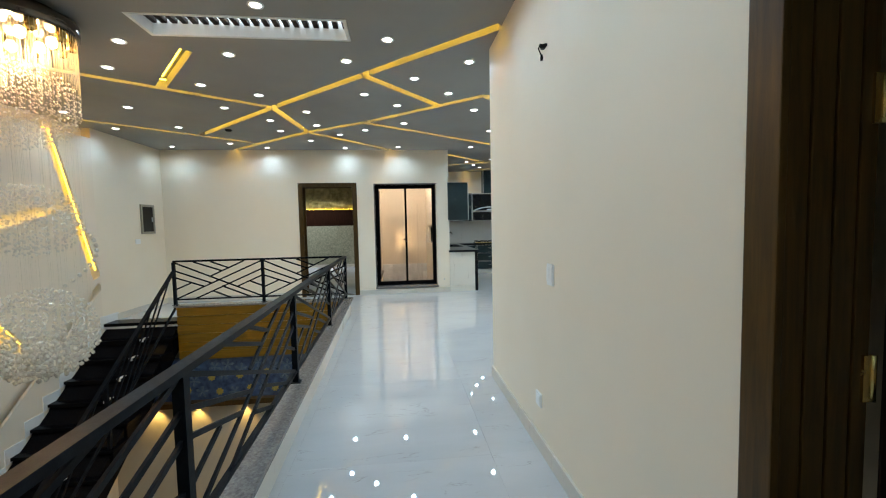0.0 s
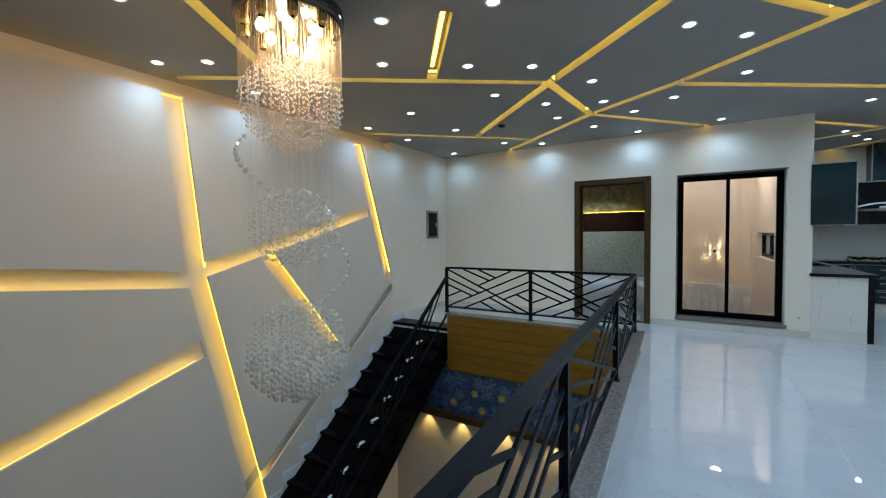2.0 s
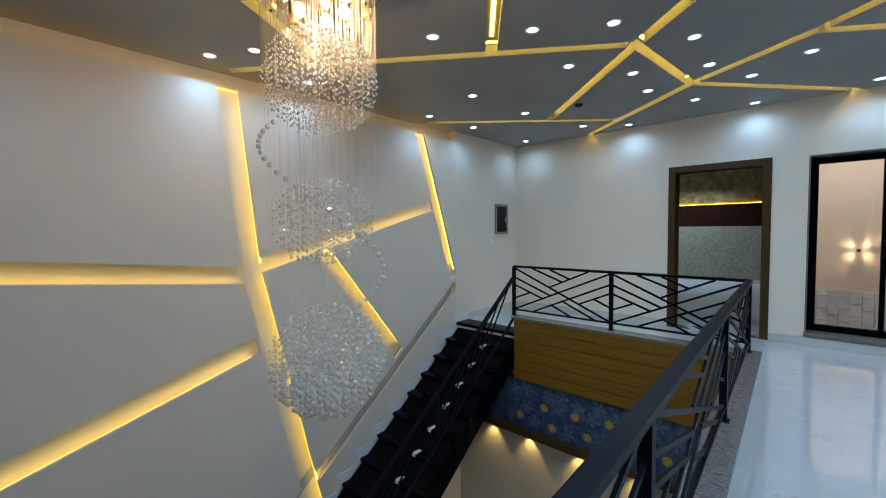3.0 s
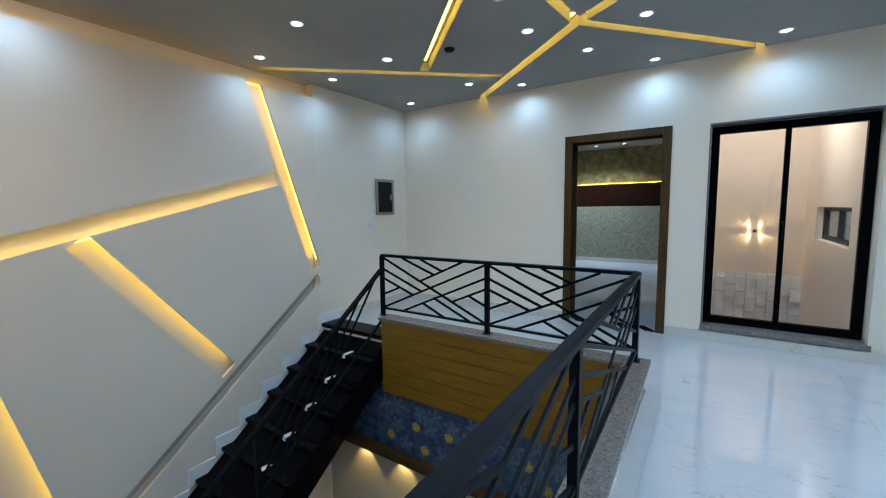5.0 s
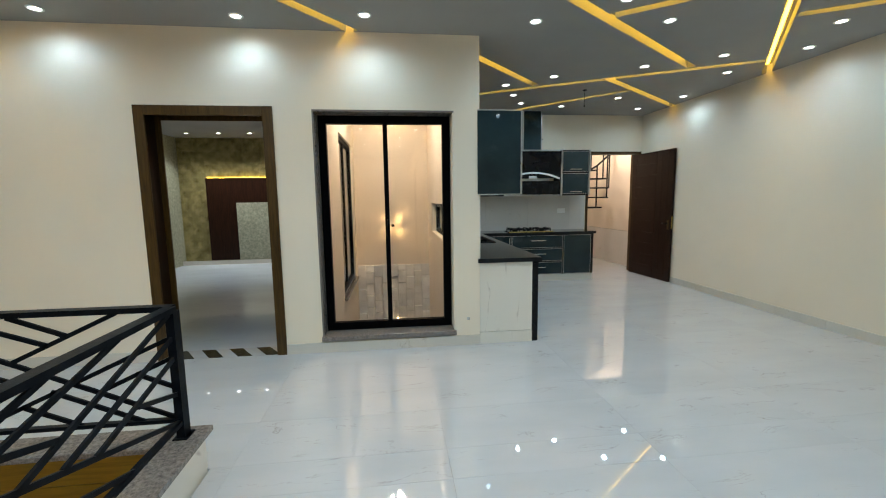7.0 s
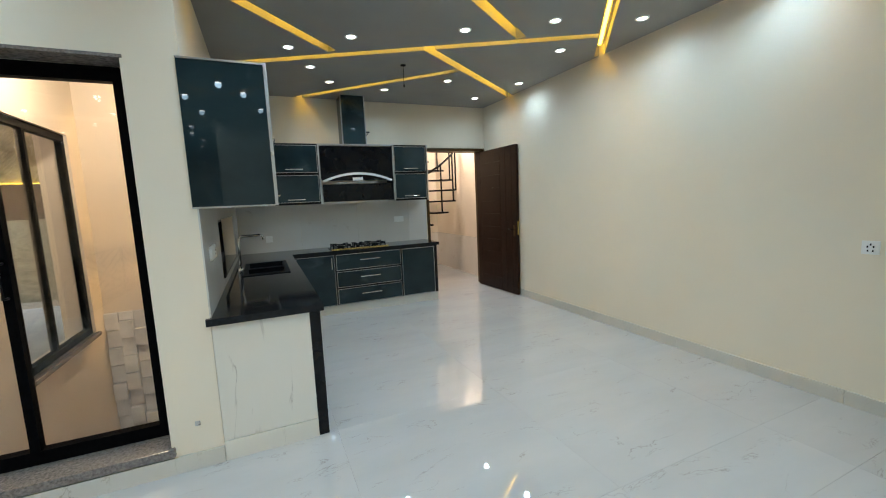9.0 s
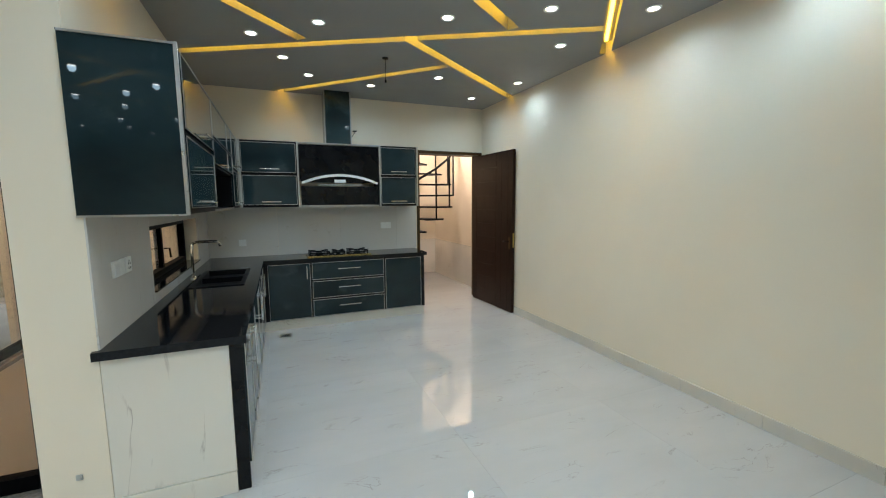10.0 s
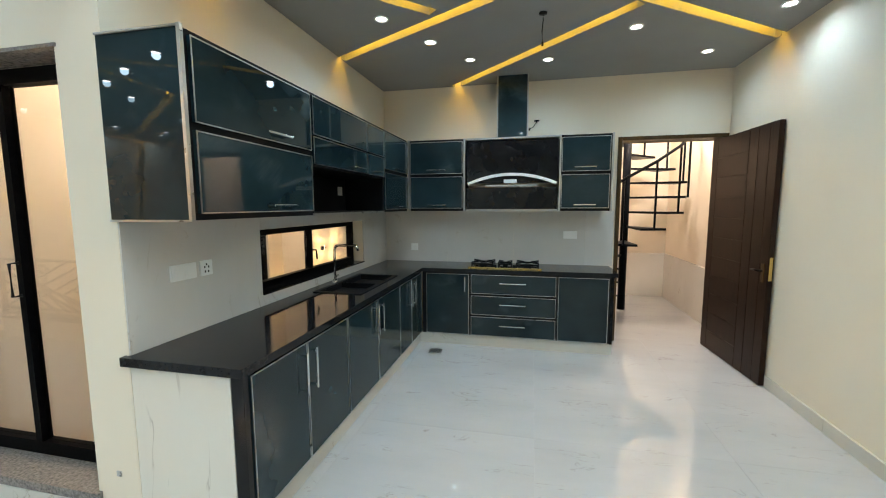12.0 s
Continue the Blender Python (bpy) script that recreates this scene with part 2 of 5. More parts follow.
def mesh_of(name, bm, mat):
    me = bpy.data.meshes.new(name)
    bmesh.ops.recalc_face_normals(bm, faces=bm.faces)
    bm.to_mesh(me)
    bm.free()
    me.materials.append(mat)
    return me


def part(name, bm, mat, parent, label=""):
    ob = new(name, mesh_of(name, bm, mat))
    ob.parent = parent
    return tagged(ob, label)


def thing(name, label, category, group="", kind="", at=(0, 0, 0)):
    ob = new(name)
    ob.empty_display_size = 0.1
    ob.location = at
    return tagged(ob, label, category, group, kind)


def single(name, bm, mat, label, category="", kind="", group=""):
    return tagged(new(name, mesh_of(name, bm, mat)), label, category, group, kind)


def boxes(*dims, bevel=0.0):
    bm = bmesh.new()
    for d in dims:
        box(bm, *d, bevel=bevel)
    return bm


def structure(name, mat, label, *dims):
    return single(name, boxes(*dims), mat, label, "", "structure")


def cut_plate(outline, strips, depth, place):
    """A plate of the given thickness with slots cut out of it. outline and strips: corner lists in the plate's own plane;
    place maps (u, v, w) to the world, w from 0 at the face to depth at the back."""
    from mathutils.geometry import delaunay_2d_cdt

    verts, loops = [], []
    for poly in (outline, *strips):
        loops.append(list(range(len(verts), len(verts) + len(poly))))
        verts += [Vector(p) for p in poly]
    edges = [(l[i], l[(i + 1) % len(l)]) for l in loops for i in range(len(l))]
    vs, _, fs, _, _, _ = delaunay_2d_cdt(verts, edges, [], 0, 1e-5)

    def inside(p, poly):
        hit = False
        for (x0, y0), (x1, y1) in zip(poly, poly[1:] + poly[:1]):
            if (y0 > p[1]) != (y1 > p[1]) and p[0] < (x1 - x0) * (p[1] - y0) / (y1 - y0) + x0:
                hit = not hit
        return hit

    keep = []
    for f in fs:
        c = sum((vs[i] for i in f), Vector((0, 0))) / len(f)
        if inside(c, outline) and not any(inside(c, s) for s in strips):
            keep.append(f)
    bm = bmesh.new()
    front = {i: bm.verts.new(place(*vs[i], 0)) for f in keep for i in f}
    back = {i: bm.verts.new(place(*vs[i], depth)) for i in front}
    count = {}
    for f in keep:
        bm.faces.new([front[i] for i in f])
        bm.faces.new([back[i] for i in reversed(f)])
        for a, b in zip(f, f[1:] + f[:1]):
            count[tuple(sorted((a, b)))] = count.get(tuple(sorted((a, b))), 0) + 1
    for (a, b), n in count.items():
        if n == 1:
            bm.faces.new((front[a], front[b], back[b], back[a]))
    bmesh.ops.dissolve_limit(bm, angle_limit=0.001, verts=bm.verts, edges=bm.edges)
    return bm


def strip(a, b, w, extra=0.0):
    """The four corners of a slot of width w between two points of a plane."""
    a, b = Vector(a), Vector(b)
    d = (b - a).normalized()
    n = Vector((-d.y, d.x)) * w / 2
    a, b = a - d * extra, b + d * extra
    return [tuple(a + n), tuple(a - n), tuple(b - n), tuple(b + n)]

# ---- walls, floors, ceiling ----
T = 0.23
structure("wall_left", M["wall"], "cream painted wall beside the stair", (XL - T, XL, -2.0, 6.86, ZL, ZC + 0.12), (XL - T, XC, 6.86, YB, ZL, ZC + 0.12))
structure("wall_back", M["wall"], "cream painted wall with a bedroom door and a glazed opening",
          (XC, -1.17, YB, YB + T, 0, ZC + 0.12), (-1.17, -0.03, YB, YB + T, 2.30, ZC + 0.12), (-0.03, 0.33, YB, YB + T, 0, ZC + 0.12),
          (0.33, 1.60, YB, YB + T, 2.265, ZC + 0.12), (0.33, 1.60, YB, YB + T, ZL, 0.10), (1.60, XK, YB, YB + T, 0, ZC + 0.12))
structure("wall_kitchen_side", M["wall"], "cream painted kitchen wall with a low window opening",
          (XK - T, XK, YB + T, 9.57, ZL, ZC + 0.12), (XK - T, XK, 9.57, 11.27, ZL, 0.95), (XK - T, XK, 9.57, 11.27, 1.40, ZC + 0.12), (XK - T, XK, 11.27, YK, ZL, ZC + 0.12))
structure("wall_kitchen_back", M["wall"], "cream painted kitchen back wall with a doorway",
          (XK - T, 4.58, YK, YK + T, 0, ZC + 0.12), (4.58, 5.645, YK, YK + T, 2.30, ZC + 0.12), (5.645, XR + T, YK, YK + T, 0, ZC + 0.12))
structure("wall_right", M["wall"], "cream painted long plain wall", (XR, XR + T, 6.46, YK, 0, ZC + 0.12))
structure("wall_right_step", M["wall"], "cream painted wall stepping out", (4.66, XR, 6.46, 6.69, 0, ZC + 0.12), (4.66, 4.66 + T, 3.61, 6.46, 0, ZC + 0.12))
structure("wall_hall_end", M["wall"], "cream painted return wall", (1.63 + T, 4.66, 3.61, 3.84, 0, ZC + 0.12))
structure("wall_corridor", M["wall"], "cream painted corridor wall beside a door",
          (1.63, 1.63 + T, 1.13, 3.84, 0, ZC + 0.12), (1.63, 1.63 + T, -2.0, 0.13, 0, ZC + 0.12), (1.63, 1.63 + T, 0.13, 1.13, 2.30, ZC + 0.12))
structure("wall_behind", M["wall"], "cream painted wall closing the hall", (XL - T, 1.63 + T, -2.0 - T, -2.0, ZL, ZC + 0.12))
structure("wall_side_room", M["wall"], "dim room wall behind the corridor door", (3.0, 3.1, -1.0, 2.2, 0, ZC), (1.86, 3.0, 2.1, 2.2, 0, ZC), (1.86, 3.0, -1.1, -1.0, 0, ZC))
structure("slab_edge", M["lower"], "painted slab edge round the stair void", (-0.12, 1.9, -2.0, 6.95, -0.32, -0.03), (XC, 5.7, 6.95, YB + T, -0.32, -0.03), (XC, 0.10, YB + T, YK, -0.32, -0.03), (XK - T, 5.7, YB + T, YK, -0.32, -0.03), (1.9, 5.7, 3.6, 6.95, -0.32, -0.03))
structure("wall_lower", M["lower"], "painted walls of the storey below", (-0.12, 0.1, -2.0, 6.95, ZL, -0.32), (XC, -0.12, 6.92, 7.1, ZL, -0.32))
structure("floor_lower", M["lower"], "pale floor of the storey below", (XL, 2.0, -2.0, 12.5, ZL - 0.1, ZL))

# ceiling with its slots
W = 0.10
B, C, D = (-0.76, 5.70), (-0.62, 7.06), (0.47, 4.52)
RUNS = [((XC, 3.62), B), ((-1.45, 1.65), (-2.92, 4.12)), ((-0.98, 4.03), (-1.70, 4.98)), (B, (-2.34, 7.28)), (B, D), (D, (1.63, 3.42)),
        ((XC, 6.18), (-1.71, 7.95)), (B, C), ((-2.36, 8.62), C), (C, (0.36, 6.40)), ((0.36, 6.40), (1.87, 5.10)), (D, (1.37, 5.55)),
        ((0.36, 6.45), (4.53, 9.32)), (C, (0.72, 8.62)), ((1.87, 5.10), (5.66, 9.48)), ((4.45, 7.98), (5.66, 7.28)), ((2.88, 8.13), (3.88, 7.40))]
KITCHEN_RUNS = [((XK, 9.08), (2.94, 10.17)), ((XK, 10.88), (5.25, 9.03)), ((3.76, 9.81), (5.66, 11.20)), ((2.75, 12.0), (4.38, 10.35))]
slots = [strip(a, b, W) for a, b in RUNS + KITCHEN_RUNS]
SKY = (-1.11, 0.44, 3.41, 3.77)
skyhole = [(SKY[0], SKY[2]), (SKY[1], SKY[2]), (SKY[1], SKY[3]), (SKY[0], SKY[3])]
rim = [(XL, -2.0), (1.75, -2.0), (1.75, 3.7), (4.8, 3.7), (4.8, 6.55), (XR, 6.55), (XR, YK), (XK, YK), (XK, YB), (XL, YB)]
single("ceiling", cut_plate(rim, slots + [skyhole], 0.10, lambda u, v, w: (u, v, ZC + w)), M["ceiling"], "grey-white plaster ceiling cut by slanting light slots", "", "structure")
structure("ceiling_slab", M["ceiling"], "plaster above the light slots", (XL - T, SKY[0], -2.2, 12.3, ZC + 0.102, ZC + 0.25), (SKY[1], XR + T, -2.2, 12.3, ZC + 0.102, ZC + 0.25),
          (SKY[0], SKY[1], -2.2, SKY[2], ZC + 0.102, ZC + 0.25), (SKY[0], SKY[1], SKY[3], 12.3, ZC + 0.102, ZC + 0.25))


def led_strip(a, b, name="led_strip", label="amber light strip in a ceiling slot"):
    a, b = Vector(a), Vector(b)
    d = (b - a).normalized()
    bm = bmesh.new()
    a2, b2 = a + d * 0.06, b - d * 0.06
    bar(bm, (a2.x, a2.y, ZC + 0.097), (b2.x, b2.y, ZC + 0.097), 0.03, 0.006)
    single(name, bm, M["led"], label, "light strip", "", "ceiling light strips")


for a, b in RUNS + KITCHEN_RUNS:
    led_strip(a, b)

# feature wall panels
V = [((3.60, 2.82), (3.77, 1.05)), ((3.77, 1.05), (4.70, -3.1)), ((-2.0, 1.62), (3.75, 1.02)), ((-2.0, -1.42), (3.80, 0.32)), ((3.80, 1.10), (6.33, 1.80)),
     ((4.56, 1.22), (5.66, -0.20)), ((6.10, 2.82), (6.80, 0.72)), ((6.86, 0.60), (2.6, -2.72))]
wall_slots = [strip(a, b, w) for (a, b), w in zip(V, (0.19, 0.20, 0.16, 0.18, 0.15, 0.18, 0.16, 0.12))]
outline = [(-2.0, ZL), (6.86, ZL), (6.86, 2.80), (-2.0, 2.80)]
single("wall_feature", cut_plate(outline, wall_slots, 0.035, lambda u, v, w: (XC - w, u, v)), M["feature"], "pale plaster wall panels parted by slanting lit slots", "", "structure")

# no fitting here: a grey sheet puts the recess's shade into colour
single("unlit_strip", cut_plate(strip((6.84, 0.585), (2.62, -2.705), 0.116), [], 0.008, lambda u, v, w: (XL + 0.009 - w, u, v)), M["slot_shade"], "grey strip standing for the shade deep in an unlit wall slot", "light strip", "", "wall light strips")

# hall floor
structure("floor_bed", M["joint"], "grout bed under the floor tiles", (-0.0, 1.63, -2.0, 6.95, -0.03, -0.004), (1.63, XR, 3.84, 6.95, -0.03, -0.004), (XC, XR, 6.95, YB, -0.03, -0.004), (XK, XR, YB, YK + 0.02, -0.03, -0.004))

# ---- downlights ----
HALL = [(-2.63, 2.78), (-3.48, 3.38), (-3.11, 3.60), (-3.45, 4.28), (-1.42, 3.88), (-1.88, 4.45), (-2.51, 5.76), (-3.42, 6.0), (-3.37, 6.88), (-2.44, 6.78),
        (-3.30, 8.26), (-1.26, 4.89), (-1.36, 5.73), (-0.66, 4.09), (-0.77, 5.21), (-2.17, 7.97), (-0.98, 6.33), (-1.02, 6.98), (-1.65, 8.37), (-0.38, 5.88),
        (-0.39, 6.61), (-0.70, 7.71), (-0.13, 7.23), (-0.19, 8.38), (0.35, 4.17), (0.44, 5.12), (0.92, 6.45), (0.31, 6.89), (0.84, 8.28), (0.82, 5.54),
        (1.0, 4.58), (1.42, 5.04), (1.85, 5.70), (2.34, 6.90), (2.85, 7.84), (2.28, 8.28), (0.74, 3.71), (1.50, 4.12)]
# mostly assumed downlights out of view, added to brighten corridor and hall walls
CORRIDOR = [(1.20, 2.85), (0.25, 1.75), (1.20, 1.25), (0.35, 2.55), (1.10, 2.10), (0.45, 1.10), (1.05, 0.20), (0.40, -0.70), (1.0, -1.4), (-2.95, 1.75), (-1.35, 0.95), (-2.4, 0.1), (2.9, 5.2), (3.9, 5.9), (-0.15, 3.25), (-0.90, 2.22), (-0.48, 1.62), (2.3, 4.4), (4.1, 4.7), (3.1, 6.2), (2.1, 5.3)]
KITCHEN = [(3.04, 9.77), (2.54, 10.18), (2.79, 10.68), (3.06, 11.17), (3.79, 11.33), (4.44, 10.75), (3.95, 9.33), (5.20, 11.44), (5.40, 10.60), (3.43, 8.17),
           (4.60, 8.92), (5.30, 8.64), (5.12, 9.47), (4.96, 8.06), (5.38, 7.71)]
spot = bpy.data.lights.new("downlight_beam", "SPOT")
spot.energy, spot.color, spot.spot_size, spot.spot_blend, spot.shadow_soft_size = SPOT_W, SPOT_COLOR, radians(167), 1.0, 0.035

bright = spot.copy()
bright.energy = SPOT_W * 1.45


def downlight(x, y, z=ZC):
    bm = bmesh.new()
    lathe(bm, [(0.036, 0.006), (0.040, -0.006), (0.052, -0.008), (0.056, -0.002), (0.056, 0.003)], (0, 0, 0), 24)
    lamp = thing("downlight", "round white recessed ceiling downlight, lit", "downlight", "ceiling downlights", at=(x, y, z))
    part("trim_ring", bm, M["white"], lamp)
    bm = bmesh.new()
    lathe(bm, [(0.0005, -0.004), (0.022, -0.0035), (0.039, -0.001)], (0, 0, 0), 20)
    part("lens", bm, M["bulb"], lamp, "bright cool white lens")
    return lamp


first = None
for x, y in HALL + CORRIDOR + KITCHEN:
    first = copy_thing(first, pose(x, y, ZC)) if first else downlight(x, y)
    beam = new("downlight_beam", bright if x > 0.8 and y > 4.0 and x < 4.7 else spot)
    beam.location = (x, y, ZC - 0.03)

# ---- railing ----
# bars of one panel: across and up, as shares of its width and height
CHEVRON = [((0.0, 1.0), (1.0, 0.0)), ((0.22, 1.0), (0.54, 0.74)), ((0.41, 1.0), (0.61, 0.82)), ((0.0, 0.78), (0.41, 0.42)), ((0.0, 0.60), (0.33, 0.33)),
           ((0.0, 0.0), (1.0, 1.0)), ((0.22, 0.0), (1.0, 0.78)), ((0.41, 0.61), (0.79, 1.0)), ((0.71, 0.31), (1.0, 0.60)), ((0.0, 0.26), (0.18, 0.43)),
           ((0.53, 0.33), (0.86, 0.0)), ((0.42, 0.21), (0.63, 0.0)), ((0.84, 0.45), (1.0, 0.29))]
SLANTED = [((0.0, 0.96), (0.60, 0.50)), ((0.0, 0.78), (0.62, 0.30)), ((0.0, 0.58), (0.50, 0.20)), ((0.0, 0.37), (0.36, 0.10)), ((0.0, 0.17), (0.16, 0.05)),
           ((0.06, 0.0), (0.62, 1.0)), ((0.22, 0.0), (0.76, 1.0)), ((0.38, 0.0), (0.90, 1.0)), ((0.54, 0.0), (1.0, 0.86)), ((0.70, 0.0), (1.0, 0.58)), ((0.30, 0.72), (0.46, 1.0))]
RT, RB, CURB = 0.945, 0.335, 0.25


def rail_panel(rail, a, b, flip, bars):
    """The slanting bars between two posts, from a to b on the plan."""
    a, b = Vector(a), Vector(b)
    for (u0, v0), (u1, v1) in bars:
        if flip:
            u0, u1 = 1 - u0, 1 - u1
        bm = bmesh.new()
        p, q = a.lerp(b, u0), a.lerp(b, u1)
        h = RT - 0.03 - RB
        n = (b - a).normalized()
        bar(bm, (p.x, p.y, RB + v0 * h), (q.x, q.y, RB + v1 * h), 0.012, 0.022, up=(n.x, n.y, 0.001))
        part("bar", bm, M["rail"], rail)


def railing(name, label, points, flips, bars):
    rail = thing(name, label, "railing", "", "", (points[0][0], points[0][1], CURB))
    rail.location = (0, 0, 0)
    (x0, y0), (x1, y1) = points[0], points[-1]
    bm = bmesh.new()
    bar(bm, (x0, y0, RT - 0.014), (x1, y1, RT - 0.014), 0.055, 0.028)
    part("handrail", bm, M["rail"], rail)
    bm = bmesh.new()
    bar(bm, (x0, y0, RB), (x1, y1, RB), 0.03, 0.02)
    part("bottom_rail", bm, M["rail"], rail)
    for x, y in points:
        part("post", boxes((x - 0.02, x + 0.02, y - 0.02, y + 0.02, CURB, RT - 0.028)), M["rail"], rail)
        part("base_plate", boxes((x - 0.035, x + 0.035, y - 0.035, y + 0.035, CURB, CURB + 0.006)), M["rail"], rail)
    for (a, b), flip in zip(zip(points, points[1:]), flips):
        rail_panel(rail, a, b, flip, bars)
    return rail


def edge(y):
    """The middle of the kerb beside the walkway, which runs slightly askew."""
    return -0.06 + (6.0 - y) * 0.018


railing("void_railing", "black steel railing with slanting bars beside the walkway", [(edge(y), y) for y in (6.86, 5.08, 3.34, 1.72, 0.0, -1.95)], (False, True, True, False, True), CHEVRON)
railing("landing_railing", "black steel railing with chevron bars across the landing", [(-2.68, 6.88), (-1.36, 6.88), (-0.076, 6.88)], (False, False), CHEVRON)
# granite coping on a low kerb
for name, lo, hi, z0, z1, mat, label in (("kerb_1", -0.06, 0.06, -0.03, 0.222, "panel_marble", "low cream marble kerb beside the walkway"), ("coping_1", -0.075, 0.105, 0.222, 0.25, "granite", "polished grey granite coping on the walkway kerb")):
    line = [(edge(-2.0) + lo, -2.0), (edge(-2.0) + hi, -2.0), (edge(6.96) + hi, 6.96), (edge(6.96) + lo, 6.96)]
    single(name, cut_plate(line, [], z1 - z0, lambda u, v, w: (u, v, z1 - w)), M[mat], label, "", "structure")
structure("kerb_2", M["panel_marble"], "low cream marble kerb across the landing", (-2.62, -0.14, 6.80, 6.95, -0.3, 0.222))
single("coping_2", boxes((-2.66, -0.155, 6.77, 6.96, 0.222, 0.25), bevel=0.004), M["granite"], "polished grey granite coping across the landing", "", "structure")

# ---- stair ----
STEPS, RISE, RUN = 16, 0.1935, 0.2655
stair = thing("staircase", "straight stair with polished black granite treads against the wall", "staircase", "", "structure")
for i in range(STEPS):
    y, z = 6.86 - RUN * i, -RISE * i
    part("tread", boxes((XC, -2.62, y - 0.015, y + RUN + 0.02, z - 0.04, z + (0 if i else 0.006)), bevel=0.006), M["tread"], stair)
    part("riser", boxes((XC, -2.64, y + 0.012, y + 0.03, z - RISE, z - 0.04)), M["tread"] if i else M["white"], stair)
    part("skirting", boxes((XC, XC + 0.010, y - 0.07, y - 0.071 + (RUN if i else 0.40), z - 0.06, z + 0.125)), M["skirt_white"], stair)
for i in range(1, 12):
    y, z = 6.86 - RUN * i, -RISE * i
    bm = bmesh.new()
    lo = [bm.verts.new((x, yy, z + 0.0005)) for x, yy in ((-3.055, y - 0.01), (-2.995, y - 0.012), (-3.005, y + 0.16), (-3.03, y + 0.235), (-3.045, y + 0.12))]
    hi = [bm.verts.new(v.co + Vector((0, 0, 0.003))) for v in lo]
    bm.faces.new(lo[::-1]), bm.faces.new(hi)
    for k in range(5):
        bm.faces.new((lo[k], lo[(k + 1) % 5], hi[(k + 1) % 5], hi[k]))
    box(bm, -3.05, -3.0, y - 0.019, y - 0.0155, z - 0.035, z + 0.0035)
    part("edge_strip", bm, M["skirt_white"], stair, "thin tapering white strip on the tread")
bm = bmesh.new()
y1, z1 = 6.86 - RUN * STEPS, -RISE * STEPS
for x in (XC + 0.02, -2.66):
    vs = [bm.verts.new((x, *p)) for p in ((6.9, -0.06), (y1, z1 - 0.02), (y1 + 0.55, z1 - 0.02), (6.9, -0.42))]
    bm.faces.new(vs)
bm.faces.ensure_lookup_table()
f0, f1 = list(bm.faces)
for i in range(4):
    bm.faces.new((f0.verts[i], f0.verts[(i + 1) % 4], f1.verts[(i + 1) % 4], f1.verts[i]))
part("flight", bm, M["tread"], stair)

# its sloping railing
rail = thing("stair_railing", "black steel stair railing with slanting bars", "railing")
XS = -2.68
nose = lambda y: (y - 6.86) * RISE / RUN
YS = [6.86, 5.3, 3.75, 2.65]
for lift, w, h, name in ((0.77, 0.05, 0.028, "handrail"), (0.20, 0.03, 0.02, "bottom_rail")):
    bm = bmesh.new()
    bar(bm, (XS, YS[0], nose(YS[0]) + lift), (XS, YS[-1], nose(YS[-1]) + lift), w, h)
    part(name, bm, M["rail"], rail)
for y in YS[1:]:
    part("post", boxes((XS - 0.02, XS + 0.02, y - 0.02, y + 0.02, nose(y) - 0.05, nose(y) + 0.765)), M["rail"], rail)
for ya, yb in zip(YS, YS[1:]):
    for (u0, v0), (u1, v1) in SLANTED[5:10]:
        y0, y1 = ya + (yb - ya) * u0, ya + (yb - ya) * u1
        bm = bmesh.new()
        bar(bm, (XS, y0, nose(y0) + 0.20 + 0.56 * (1 - v0)), (XS, y1, nose(y1) + 0.20 + 0.56 * (1 - v1)), 0.012, 0.02, up=(0, 1, 0.3))
        part("bar", bm, M["rail"], rail)

# ---- fascia below the landing ----
for i in range(6):
    z0 = -0.60 + i * 0.137
    if i == 0:
        fascia = thing("fascia_panel", "honey-coloured timber panelling under the landing coping", "wall panel")
    part("plank", boxes((-2.62, -0.12, 6.775, 6.80, z0 + 0.003, z0 + 0.135), bevel=0.003), M["panel_wood"], fascia)

M["floral"] = mottled("floral_wallpaper", (0.008, 0.016, 0.060), (0.075, 0.125, 0.22), 11, 120, 0.5, 0.05)
M["petal"] = mottled("ochre_petal", (0.26, 0.17, 0.025), (0.58, 0.42, 0.08), 45, 120, 0.5, 0.05)
M["foliage"] = mottled("slate_blue_leaf", (0.04, 0.07, 0.11), (0.15, 0.20, 0.25), 24, 120, 0.5, 0.05)
paper = thing("wallpaper", "dark blue floral wallpaper band with yellow flowers", "wallpaper")
part("sheet", boxes((XC, -0.12, 6.805, 6.92, -1.25, -0.60)), M["floral"], paper)


def blossom(n, r0, r1, turn):
    """A flat printed flower or spray: n petals about a middle, as one thin sheet."""
    bm = bmesh.new()
    for k in range(n):
        a = turn + 2 * math.pi * k / n
        pts = [(r0 * math.cos(a - 0.5), r0 * math.sin(a - 0.5)), (r1 * 0.8 * math.cos(a - 0.3), r1 * 0.8 * math.sin(a - 0.3)), (r1 * math.cos(a), r1 * math.sin(a)),
               (r1 * 0.8 * math.cos(a + 0.3), r1 * 0.8 * math.sin(a + 0.3)), (r0 * math.cos(a + 0.5), r0 * math.sin(a + 0.5))]
        bm.faces.new([bm.verts.new((x, -0.001, z)) for x, z in pts])
    bm.faces.new([bm.verts.new((r0 * 1.1 * math.cos(a), -0.0015, r0 * 1.1 * math.sin(a))) for a in (0, 1.05, 2.09, 3.14, 4.19, 5.24)])
    return bm


